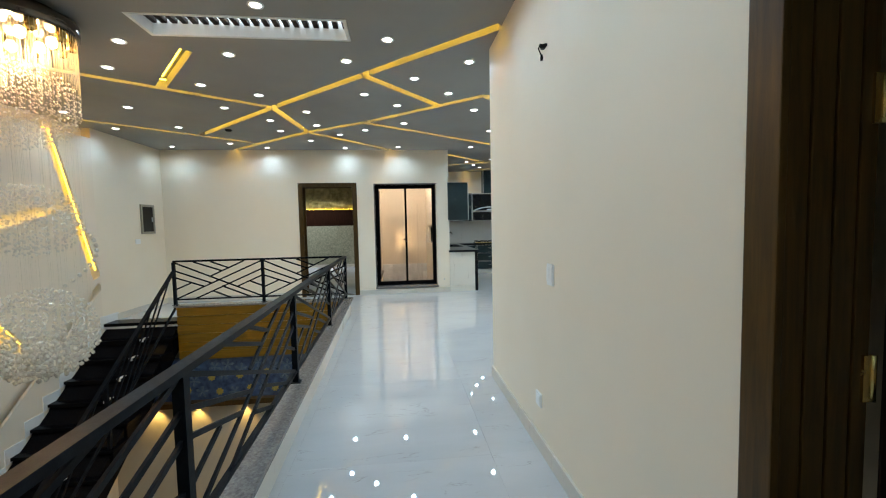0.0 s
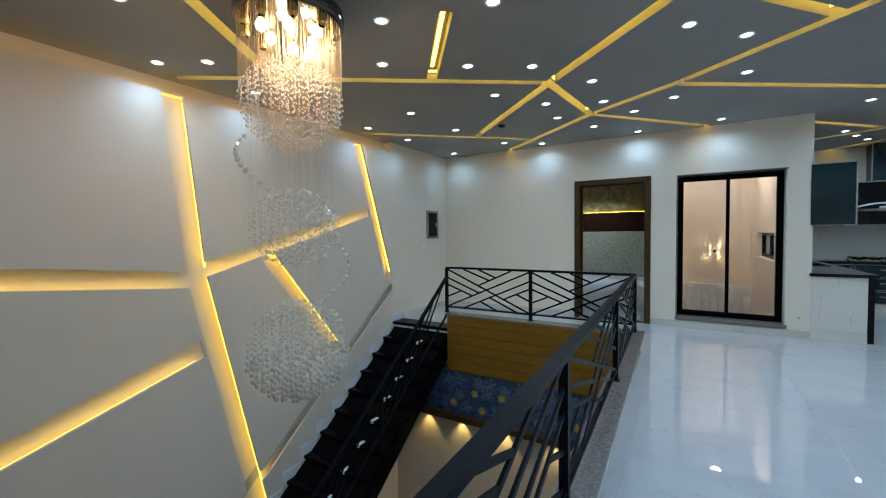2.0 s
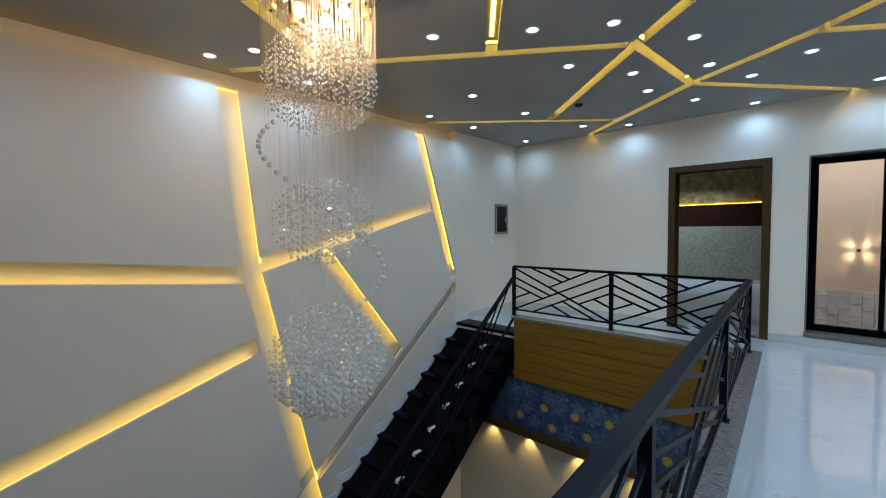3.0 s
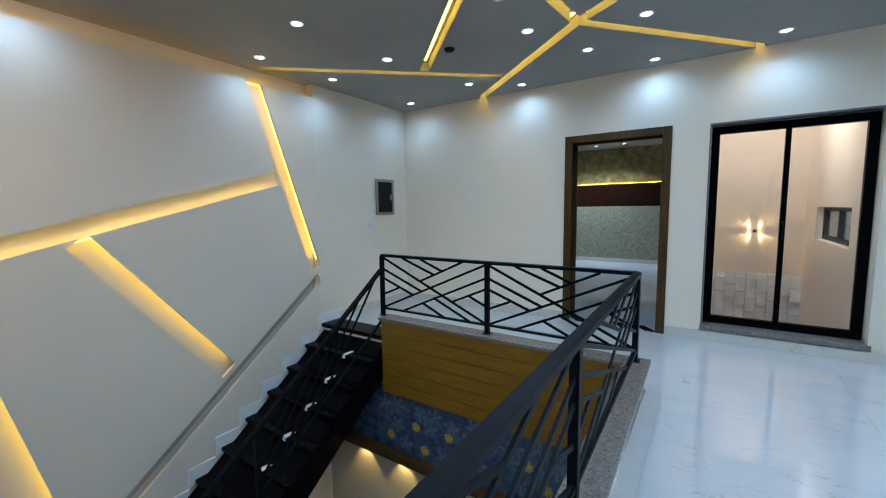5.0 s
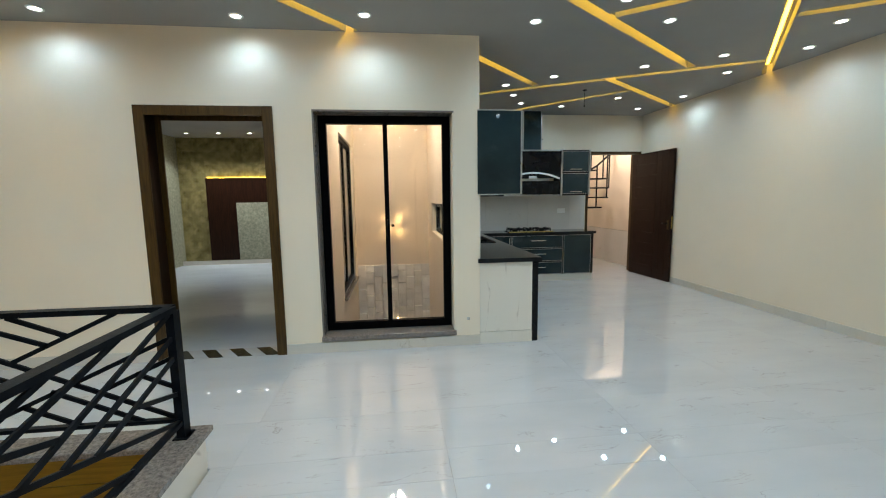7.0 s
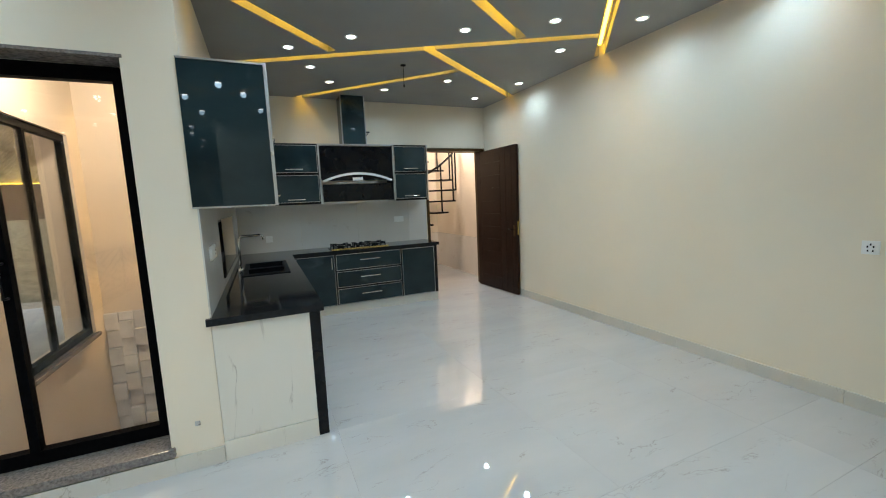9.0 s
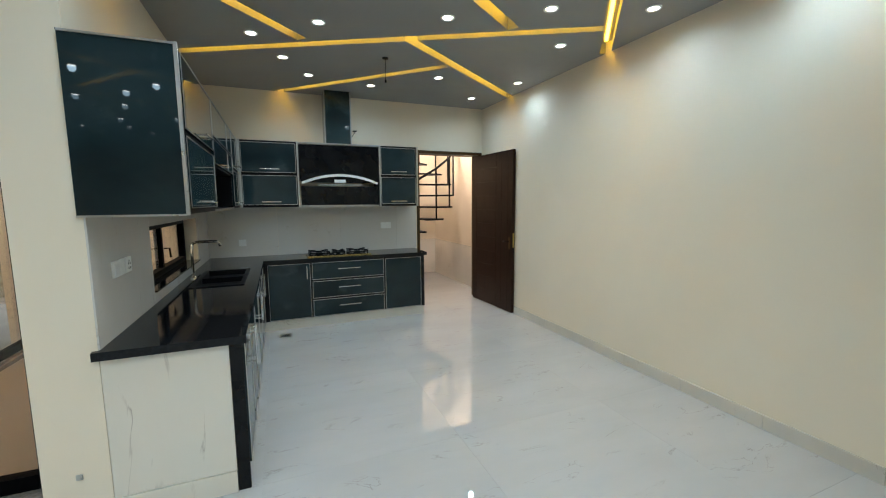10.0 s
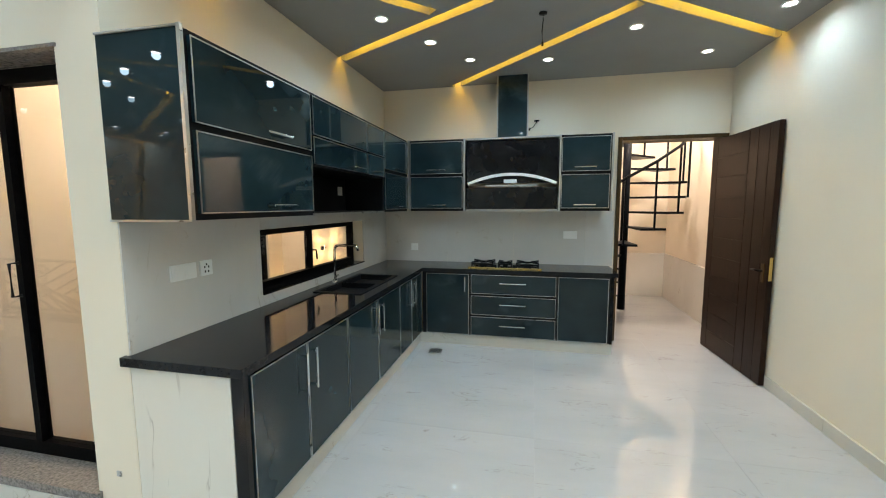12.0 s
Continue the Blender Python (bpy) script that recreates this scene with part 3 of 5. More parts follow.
rng = random.Random(3)
flowers = [mesh_of("flower", blossom(8, 0.032, 0.062, t), M["petal"]) for t in (0.0, 0.4)]
sprays = [mesh_of("leaf_spray", blossom(5, 0.015, 0.10, t), M["foliage"]) for t in (0.2, 0.9)]
for k in range(34):
    x, z = -2.60 + 0.074 * k + rng.uniform(-0.05, 0.05), (-0.74, -1.10, -0.90)[k % 3] + rng.uniform(-0.05, 0.05)
    ob = new("flower" if k % 2 and k % 3 else "leaf_spray", (flowers if k % 2 and k % 3 else sprays)[k // 2 % 2])
    ob.location, ob.parent = (x, 6.804 - 0.0004 * k / 34, z), paper
single("ledge", boxes((XC, -0.12, 6.70, 6.92, -1.33, -1.25), bevel=0.005), M["frame"], "dark timber ledge under the wallpaper", "ledge")
warm = bpy.data.lights.new("ledge_beam", "SPOT")
warm.energy, warm.color, warm.spot_size, warm.spot_blend, warm.shadow_soft_size = 14.0, (1.0, 0.64, 0.17), radians(80), 0.7, 0.02
for x in (-3.05, -2.45, -1.75, -1.05, -0.4):
    s = new("ledge_beam", warm)
    s.matrix_world = look((x, 6.84, -1.36), (x, 6.90, -2.4))


# amber strips in the slots of the feature wall
LIT = [(V[0], 1), (V[1], 1), (V[2], -1), (V[3], -1), (V[4], -1), (V[5], 1), (V[6], 1)]
for ((a, b), side), w in zip(LIT, (0.19, 0.20, 0.16, 0.18, 0.15, 0.18, 0.16)):
    a, b = Vector(a), Vector(b)
    d = (b - a).normalized()
    n = Vector((-d.y, d.x)) * (w / 2 + 0.018) * side
    a2, b2 = a + n + d * 0.08, b + n - d * 0.08
    bm = bmesh.new()
    bar(bm, (XC - 0.062, a2.x, a2.y), (XC - 0.062, b2.x, b2.y), 0.012, 0.02, up=(1, 0, 0))
    single("wall_led_strip", bm, M["wall_led"], "amber light strip in a wall slot", "light strip", "", "wall light strips")
single("cove_led_strip", boxes((XL + 0.004, XL + 0.02, -1.9, 6.8, 2.801, 2.811)), M["cove_led"], "amber light strip above the wall panels", "light strip", "", "wall light strips")

# ---- kitchen ----
SIDE, BACK = ("side", 2.45), ("back", 11.50)
USIDE, UBACK = ("side", 2.26), ("back", 11.65)


def fbox(bm, run, a0, a1, d0, d1, z0, z1, bevel=0.0):
    """A box along a run of units: a along it, d out from its front, z up."""
    way, p = run
    if way == "side":
        box(bm, p + d0, p + d1, a0, a1, z0, z1, bevel)
    else:
        box(bm, a0, a1, p - d1, p - d0, z0, z1, bevel)


def front(unit, run, a0, a1, z0, z1, handle=None, name="door"):
    """A gloss front with a thin silver border, and its bar handle."""
    bm = bmesh.new()
    fbox(bm, run, a0 + 0.003, a1 - 0.003, 0, 0.018, z0 + 0.003, z1 - 0.003, 0.002)
    leaf = part(name, bm, M["cabinet"], unit, "dark teal gloss front")
    bm = bmesh.new()
    e, t = 0.004, 0.005
    for q in ((a0 + e, a1 - e, z0 + e, z0 + e + t), (a0 + e, a1 - e, z1 - e - t, z1 - e), (a0 + e, a0 + e + t, z0 + e + t, z1 - e - t), (a1 - e - t, a1 - e, z0 + e + t, z1 - e - t)):
        fbox(bm, run, q[0], q[1], 0.018, 0.0215, q[2], q[3])
    part("border", bm, M["silver"], leaf, "thin silver border")
    if handle:
        h0, h1, z, upright = handle
        bm = bmesh.new()
        if upright:
            fbox(bm, run, h0 - 0.006, h0 + 0.006, 0.044, 0.054, z, h1, 0.003)
            for k in (z + 0.015, h1 - 0.025):
                fbox(bm, run, h0 - 0.004, h0 + 0.004, 0.018, 0.046, k, k + 0.01)
        else:
            fbox(bm, run, h0, h1, 0.044, 0.054, z - 0.006, z + 0.006, 0.003)
            for k in (h0 + 0.012, h1 - 0.022):
                fbox(bm, run, k, k + 0.01, 0.018, 0.046, z - 0.004, z + 0.004)
        part("handle", bm, M["chrome"], leaf, "slim chrome bar handle")


def carcass(name, label, run, a0, a1, depth, z0, z1, group):
    unit = thing(name, label, "cabinet", group)
    bm = bmesh.new()
    fbox(bm, run, a0 + 0.001, a1 - 0.001, -depth, 0, z0, z1)
    part("body", bm, M["carcass"], unit)
    return unit


BASE = "kitchen base cabinets"
for a, m, b in ((8.66, 9.12, 9.62), (9.625, 10.17, 10.715), (10.72, 11.09, 11.47)):
    u = carcass("base_cabinet", "dark teal gloss base cabinet with a pair of doors", SIDE, a, b, 0.58, 0.12, 0.829, BASE)
    front(u, SIDE, a, m, 0.125, 0.815, (m - 0.05, 0.77, 0.53, True))
    front(u, SIDE, m, b, 0.125, 0.815, (m + 0.05, 0.77, 0.53, True))
u = carcass("base_cabinet", "dark teal gloss base cabinet with one door", BACK, 2.475, 3.015, 0.49, 0.12, 0.829, BASE)
front(u, BACK, 2.52, 3.01, 0.125, 0.815, (2.965, 0.78, 0.62, True))
u = carcass("drawer_unit", "dark teal gloss base unit with three drawers", BACK, 3.02, 3.94, 0.49, 0.12, 0.829, BASE)
for z0, z1 in ((0.125, 0.345), (0.36, 0.58), (0.595, 0.815)):
    front(u, BACK, 3.025, 3.935, z0, z1, (3.34, 3.62, (z0 + z1) / 2 + 0.02, False), "drawer")
u = carcass("base_cabinet", "dark teal gloss base cabinet with one plain door", BACK, 3.945, 4.47, 0.49, 0.12, 0.829, BASE)
front(u, BACK, 3.95, 4.455, 0.125, 0.815)
single("end_post", boxes((2.40, 2.462, 8.622, 8.658, 0.0, 0.829), bevel=0.002), M["black"], "black gloss end post of the cabinet run", "end panel")
single("cabinet_end", boxes((4.472, 4.502, 11.49, YK, 0.12, 0.829), bevel=0.002), M["black"], "black gloss end panel of the cabinet run", "end panel")
plinth = thing("plinth", "cream marble plinth under the base cabinets", "plinth", "", "structure")
part("board", boxes((2.40, 2.44, 8.66, 11.51, 0, 0.118)), M["skirting"], plinth)
part("board", boxes((2.44, 4.50, 11.51, 11.55, 0, 0.118)), M["skirting"], plinth)
end = thing("peninsula_end", "cream veined marble end wall of the worktop", "end panel", "", "structure")
part("slab", boxes((XK + 0.002, 2.398, 8.62, 8.655, 0.122, 0.829), bevel=0.002), M["panel_marble"], end)
part("skirting", boxes((XK + 0.002, 2.398, 8.612, 8.655, 0, 0.119), bevel=0.002), M["panel_marble"], end)

# worktop with the sink let in
SX0, SX1, SY0, SY1 = 1.985, 2.365, 10.05, 10.90
top_line = [(1.84, 8.59), (2.485, 8.59), (2.485, 11.455), (4.53, 11.455), (4.53, YK), (XK, YK), (XK, 8.62), (1.84, 8.62)]
hole = [(SX0, SY0), (SX1, SY0), (SX1, SY1), (SX0, SY1)]
single("worktop", cut_plate(top_line, [hole], 0.042, lambda u, v, w: (u, v, 0.872 - w)), M["black_granite"], "polished black granite worktop in an L shape", "worktop")
sink = thing("sink", "black double-bowl kitchen sink set in the worktop", "sink")
part("rim", boxes((SX0 - 0.015, SX1 + 0.015, SY0 - 0.015, SY0 + 0.02, 0.8725, 0.879), (SX0 - 0.015, SX1 + 0.015, SY1 - 0.02, SY1 + 0.015, 0.8725, 0.879),
                  (SX0 - 0.015, SX0 + 0.02, SY0 + 0.02, SY1 - 0.02, 0.8725, 0.879), (SX1 - 0.02, SX1 + 0.015, SY0 + 0.02, SY1 - 0.02, 0.8725, 0.879)), M["carcass"], sink)
for y0, y1 in ((SY0 + 0.02, 10.465), (10.485, SY1 - 0.02)):
    bm = bmesh.new()
    box(bm, SX0 + 0.02, SX1 - 0.02, y0, y1, 0.70, 0.871)
    bmesh.ops.delete(bm, geom=[f for f in bm.faces if f.calc_center_median().z > 0.87], context="FACES")
    bmesh.ops.solidify(bm, geom=list(bm.faces), thickness=0.004)
    part("bowl", bm, M["carcass"], sink)
tap = thing("tap", "chrome gooseneck kitchen tap beside the sink", "tap")
bm = bmesh.new()
lathe(bm, [(0.001, 0.03), (0.02, 0.03), (0.024, 0.02), (0.026, 0.0)], (1.945, 10.46, 0.872), 20)
part("base", bm, M["chrome"], tap)
bm = bmesh.new()
rod(bm, [(1.945, 10.46, 0.88), (1.945, 10.46, 1.12), (1.948, 10.46, 1.17)] + [(1.985 - 0.036 * math.cos(a), 10.46, 1.175 + 0.036 * math.sin(a)) for a in (0.5, 1.0, 1.57)] + [(2.14, 10.46, 1.212), (2.165, 10.46, 1.205), (2.172, 10.46, 1.165)], 0.0125, 10)
part("spout", bm, M["chrome"], tap)
bm = bmesh.new()
rod(bm, [(1.945, 10.46, 0.915), (1.945, 10.52, 0.935)], 0.006)
part("lever", bm, M["chrome"], tap)

# backsplash
splash = thing("backsplash", "pale veined stone slabs between worktop and wall cabinets", "backsplash", "", "structure")
for d in ((XK, XK + 0.008, 8.622, 9.568, 0.873, 1.498), (XK, XK + 0.008, 9.57, 11.27, 0.873, 0.945), (XK, XK + 0.008, 9.57, 11.27, 1.402, 1.498), (XK, XK + 0.008, 11.272, YK - 0.008, 0.873, 1.498),
          (XK, 2.66, YK - 0.008, YK, 0.873, 1.498), (2.662, 3.46, YK - 0.008, YK, 0.873, 1.75), (3.462, 4.26, YK - 0.008, YK, 0.873, 1.75), (4.262, 4.56, YK - 0.008, YK, 0.873, 1.498)):
    part("slab", boxes(d), M["splash"], splash)

# wall cabinets
UP = "kitchen wall cabinets"
u = carcass("wall_cabinet", "dark teal gloss wall cabinet with two lift-up doors", USIDE, 8.632, 9.585, 0.39, 1.50, 2.29, UP)
front(u, USIDE, 8.65, 9.575, 1.525, 1.885, (9.12, 9.34, 1.565, False))
front(u, USIDE, 8.65, 9.575, 1.91, 2.27, (9.10, 9.32, 1.955, False))
part("side_panel", boxes((XK - 0.02, 2.268, 8.612, 8.63, 1.50, 2.292), bevel=0.002), M["cabinet"], u, "dark gloss side panel")
bm = boxes((2.262, 2.278, 8.604, 8.622, 1.497, 2.295), (XK - 0.02, 2.262, 8.606, 8.612, 1.494, 1.503), (XK - 0.02, 2.262, 8.606, 8.612, 2.285, 2.294))
part("edge_trim", bm, M["silver"], u, "silver edge trim")
u = thing("wall_cabinet", "dark teal gloss wall cabinet over an open black niche", "cabinet", UP)
part("body", boxes((XK, 2.26, 9.587, 10.875, 1.82, 2.29), (XK, 2.26, 9.587, 9.602, 1.5, 1.82), (XK, 2.26, 10.86, 10.875, 1.5, 1.82), (XK, 2.26, 9.602, 10.86, 1.5, 1.515), (XK, XK + 0.012, 9.602, 10.86, 1.515, 1.82)), M["carcass"], u)
front(u, USIDE, 9.595, 10.47, 2.02, 2.27)
front(u, USIDE, 10.475, 10.87, 2.02, 2.27)
front(u, USIDE, 9.595, 10.47, 1.83, 2.015, (10.15, 10.40, 1.865, False))
front(u, USIDE, 10.475, 10.87, 1.83, 2.015)
part("niche_trim", boxes((2.26, 2.272, 9.59, 10.87, 1.497, 1.512)), M["silver"], u)
part("socket", boxes((XK + 0.012, XK + 0.02, 10.70, 10.78, 1.66, 1.74)), M["white"], u)
u = carcass("wall_cabinet", "dark teal gloss corner wall cabinet with two lift-up doors", USIDE, 10.88, 11.645, 0.39, 1.50, 2.29, UP)
front(u, USIDE, 10.885, 11.63, 1.52, 1.885, (11.2, 11.42, 1.555, False))
front(u, USIDE, 10.885, 11.63, 1.91, 2.27, (11.2, 11.42, 1.945, False))
for x0, x1, h in ((2.285, 2.925, (2.50, 2.72)), (3.945, 4.462, (4.09, 4.31))):
    u = carcass("wall_cabinet", "dark teal gloss wall cabinet beside the cooker hood", UBACK, x0, x1, 0.34, 1.50, 2.29, UP)
    front(u, UBACK, x0 + 0.015, x1 - 0.015, 1.525, 1.885, (*h, 1.565, False))
    front(u, UBACK, x0 + 0.015, x1 - 0.015, 1.91, 2.27, (*h, 1.955, False))
    for x in (x0, x1):
        part("edge_trim", boxes((x - 0.006, x + 0.012, 11.622, 11.65, 1.496, 2.292)), M["silver"], u)

# cooker hood and its duct
hood = thing("cooker_hood", "black glass cooker hood with a curved pale band", "cooker hood")
part("body", boxes((2.945, 3.93, 11.70, YK, 1.84, 2.27)), M["carcass"], hood)
part("glass_front", boxes((2.955, 3.925, 11.640, 11.655, 1.80, 2.255), bevel=0.003), M["black"], hood, "black gloss glass front")
part("top_trim", boxes((2.94, 3.935, 11.63, 11.70, 2.27, 2.29)), M["silver"], hood)
bm = bmesh.new()
N = 18
pts = [(2.97 + 0.94 * i / N, 1.795 + 0.10 * (1 - ((i - N / 2) / (N / 2)) ** 2)) for i in range(N + 1)]
for (x0, z0), (x1, z1) in zip(pts, pts[1:]):
    bar(bm, (x0 - 0.002, 11.628, z0), (x1 + 0.002, 11.628, z1), 0.022, 0.03, up=(0, 0, 1))
part("band", bm, M["white"], hood, "curved pale metal band")
part("panel", boxes((3.16, 3.72, 11.655, 11.70, 1.765, 1.785)), M["silver"], hood)
part("display", boxes((3.36, 3.50, 11.632, 11.641, 1.80, 1.84)), M["white"], hood)
part("visor", boxes((2.955, 3.925, 11.645, 11.66, 1.52, 1.755), bevel=0.002), M["black"], hood, "dark glass visor")
part("bottom_trim", boxes((2.95, 3.93, 11.63, 11.66, 1.50, 1.515)), M["silver"], hood)
duct = thing("hood_duct", "dark teal gloss duct cover rising to the ceiling", "duct cover")
part("cover", boxes((3.28, 3.60, 11.72, YK, 2.292, ZC), bevel=0.002), M["cabinet"], duct)
for x in (3.272, 3.595):
    part("edge_trim", boxes((x, x + 0.013, 11.712, 11.73, 2.292, ZC)), M["silver"], duct)

# hob
hob = thing("gas_hob", "three-burner gas hob with a golden edge on the worktop", "hob")
part("plate", boxes((2.99, 3.78, 11.55, 11.86, 0.872, 0.884), bevel=0.003), M["black"], hob)
part("edge", boxes((2.985, 3.785, 11.535, 11.55, 0.872, 0.886)), M["brass"], hob, "golden metal edge")
for x, r in ((3.14, 0.075), (3.385, 0.045), (3.63, 0.075)):
    y = 11.71
    bm = bmesh.new()
    lathe(bm, [(0.001, 0.03), (r * 0.45, 0.03), (r * 0.6, 0.022), (r * 0.65, 0.0)], (x, y, 0.884), 20)
    burner = part("burner", bm, M["carcass"], hob)
    bm = bmesh.new()
    w = r * 1.55
    for y2 in (y - w, y + w):
        bar(bm, (x - w, y2, 0.912), (x + w, y2, 0.912), 0.012, 0.018)
    for x2 in (x - w, x + w):
        bar(bm, (x2, y - w, 0.912), (x2, y + w, 0.912), 0.012, 0.018)
        for y2 in (y - w, y + w):
            bar(bm, (x2, y2, 0.884), (x2, y2, 0.938), 0.013)
            bar(bm, (x2, y2, 0.932), (x + (x2 - x) * 0.35, y + (y2 - y) * 0.35, 0.932), 0.010, 0.012)
    part("pan_support", bm, M["carcass"], burner)
for x in (3.28, 3.49):
    bm = bmesh.new()
    lathe(bm, [(0.001, 0.026), (0.016, 0.026), (0.02, 0.0)], (x, 11.59, 0.884), 16)
    part("knob", bm, M["carcass"], hob)


# ---- small fittings ----
def wall_plate(name, label, wall, at, w, h, z, faces, keys=1, slots=False):
    """faces: +x, -x or -y; at: the middle along the wall."""
    t = thing(name, label, "socket" if slots else "switch")

    def q(u0, u1, v0, v1, d0, d1):
        if faces == "-y":
            return (at + u0, at + u1, wall - d1, wall - d0, z + v0, z + v1)
        if faces == "+x":
            return (wall + d0, wall + d1, at + u0, at + u1, z + v0, z + v1)
        return (wall - d1, wall - d0, at + u0, at + u1, z + v0, z + v1)

    part("plate", boxes(q(-w / 2, w / 2, -h / 2, h / 2, 0, 0.011), bevel=0.002), M["white"], t)
    for k in range(keys):
        c = -w / 2 + w * (k + 0.5) / keys
        if slots:
            for du, dv in ((0, 0.02), (-0.014, 0.006), (0.014, 0.006), (-0.012, -0.02), (0.012, -0.02)):
                part("slot", boxes(q(c + du - 0.004, c + du + 0.004, dv - 0.006, dv + 0.006, 0.011, 0.012)), M["black"], t)
        else:
            part("rocker", boxes(q(c - w / keys * 0.38, c + w / keys * 0.38, -h * 0.33, h * 0.33, 0.011, 0.014)), M["white"], t)
    return t


wall_plate("socket", "white double socket above the worktop", XK + 0.008, 8.935, 0.16, 0.085, 1.215, "+x", 2)
wall_plate("socket", "white single socket above the worktop", XK + 0.008, 9.085, 0.085, 0.085, 1.215, "+x", 1, True)
wall_plate("socket", "white double socket beside the hob", YK - 0.008, 4.10, 0.15, 0.085, 1.22, "-y", 2)
wall_plate("socket", "white single socket in the kitchen corner", YK - 0.008, 2.24, 0.085, 0.085, 1.05, "-y", 1)
wall_plate("socket", "white wall socket on the long wall", XR, 7.225, 0.085, 0.085, 1.07, "-x", 1, True)
wall_plate("socket", "white wall socket on the long wall", XR, 7.115, 0.085, 0.085, 1.07, "-x", 1, True)
wall_plate("light_switch", "white double light switch on the corridor wall", 1.63, 2.42, 0.085, 0.12, 1.12, "-x", 2)
wall_plate("light_switch", "white double light switch below the fuse box", XC, 7.80, 0.13, 0.085, 1.23, "+x", 2)
wall_plate("light_switch", "low white socket on the corridor wall", 1.63, 2.62, 0.085, 0.085, 0.32, "-x", 1)

fuse = thing("fuse_box", "recessed fuse box with a beige frame and dark door", "fuse box")
part("frame", boxes((XC, XC + 0.025, 7.91, 7.95, 1.36, 1.885), (XC, XC + 0.025, 8.26, 8.30, 1.36, 1.885), (XC, XC + 0.025, 7.95, 8.26, 1.36, 1.40), (XC, XC + 0.025, 7.95, 8.26, 1.845, 1.885), bevel=0.004), M["fuse_frame"], fuse)
part("door", boxes((XC, XC + 0.012, 7.95, 8.26, 1.40, 1.845)), M["black"], fuse, "dark glossy door")
part("latch", boxes((XC + 0.012, XC + 0.02, 8.22, 8.245, 1.58, 1.66)), M["silver"], fuse)


def loose_wire(name, label, pts):
    t = thing(name, label, "cable")
    bm = bmesh.new()
    rod(bm, pts, 0.004, 6)
    part("wire", bm, M["black"], t)
    bm = bmesh.new()
    p = Vector(pts[-1])
    lathe(bm, [(0.001, -0.02), (0.008, -0.02), (0.009, 0.0), (0.005, 0.012), (0.001, 0.014)], p, 12)
    part("lamp_holder", bm, M["black"], t)
    bm = bmesh.new()
    lathe(bm, [(0.03, 0.0), (0.028, -0.012), (0.001, -0.014)], (pts[0][0], pts[0][1], pts[0][2]), 16)
    part("rose", bm, M["carcass"], t)


loose_wire("pendant_wire", "bare black pendant wire hanging from the ceiling", [(3.72, 10.35, ZC), (3.722, 10.352, 2.9), (3.715, 10.345, 2.82), (3.72, 10.35, 2.74)])
loose_wire("hood_wire", "loose black wire above the wall cabinets", [(3.70, YK - 0.004, 2.52), (3.70, 11.97, 2.5), (3.66, 11.96, 2.44), (3.62, 11.95, 2.42)])
loose_wire("wall_wire", "loose wire ends poking out of the corridor wall", [(1.626, 2.49, 2.40), (1.60, 2.495, 2.41), (1.585, 2.48, 2.38), (1.60, 2.47, 2.33)])
bm = bmesh.new()
lathe(bm, [(0.001, -0.03), (0.035, -0.028), (0.05, -0.012), (0.052, 0.0)], (-1.78, 6.92, ZC), 24)
sensor = single("smoke_detector", bm, M["carcass"], "small dark round detector on the ceiling", "detector")
for x, z in ((1.74, 0.27), (1.80, 0.07)):
    bm = boxes((x - 0.014, x + 0.014, YB - 0.006, YB, z - 0.014, z + 0.014), bevel=0.003)
    single("pipe_stub", bm, M["silver"], "small metal pipe stub in the wall", "pipe stub")
drain = thing("floor_drain", "square metal floor drain cover in the kitchen floor", "drain")
part("grate", boxes((2.61, 2.75, 11.19, 11.33, 0.0005, 0.003), bevel=0.001), M["silver"], drain)
for k in range(4):
    part("bar", boxes((2.63, 2.73, 11.215 + 0.026 * k, 11.222 + 0.026 * k, 0.003, 0.0045)), M["carcass"], drain)


# ---- doors and glazing ----
def casing(name, label, x0, x1, top, y0, y1, w=0.085, lip=0.018):
    """A timber door lining with casings on both faces of a wall across y."""
    t = thing(name, label, "door frame", "", "structure")
    # left jamb takes the darker door timber to stand for its shade
    part("jamb", boxes((x0, x0 + 0.035, y0 + 0.001, y1 - 0.001, 0, top)), M["door"], t)
    part("jamb", boxes((x1 - 0.035, x1, y0 + 0.001, y1 - 0.001, 0, top)), M["frame"], t)
    part("head", boxes((x0 + 0.035, x1 - 0.035, y0 + 0.001, y1 - 0.001, top - 0.035, top)), M["frame"], t)
    for ya, yb in ((y0 - lip, y0), (y1, y1 + lip)):
        part("casing", boxes((x0 - 0.004, x0 + w, ya, yb, 0, top), bevel=0.004), M["frame"], t)
        part("casing", boxes((x1 - w, x1 + 0.004, ya, yb, 0, top), bevel=0.004), M["frame"], t)
        part("casing", boxes((x0 + w, x1 - w, ya, yb, top - w, top), bevel=0.004), M["frame"], t)
    return t


casing("door_frame_1", "brown timber door frame of the bedroom", -1.17, -0.025, 2.30, YB, YB + T)
casing("door_frame_2", "brown timber frame of the kitchen back door", 4.58, 5.645, 2.30, YK, YK + T, 0.04)


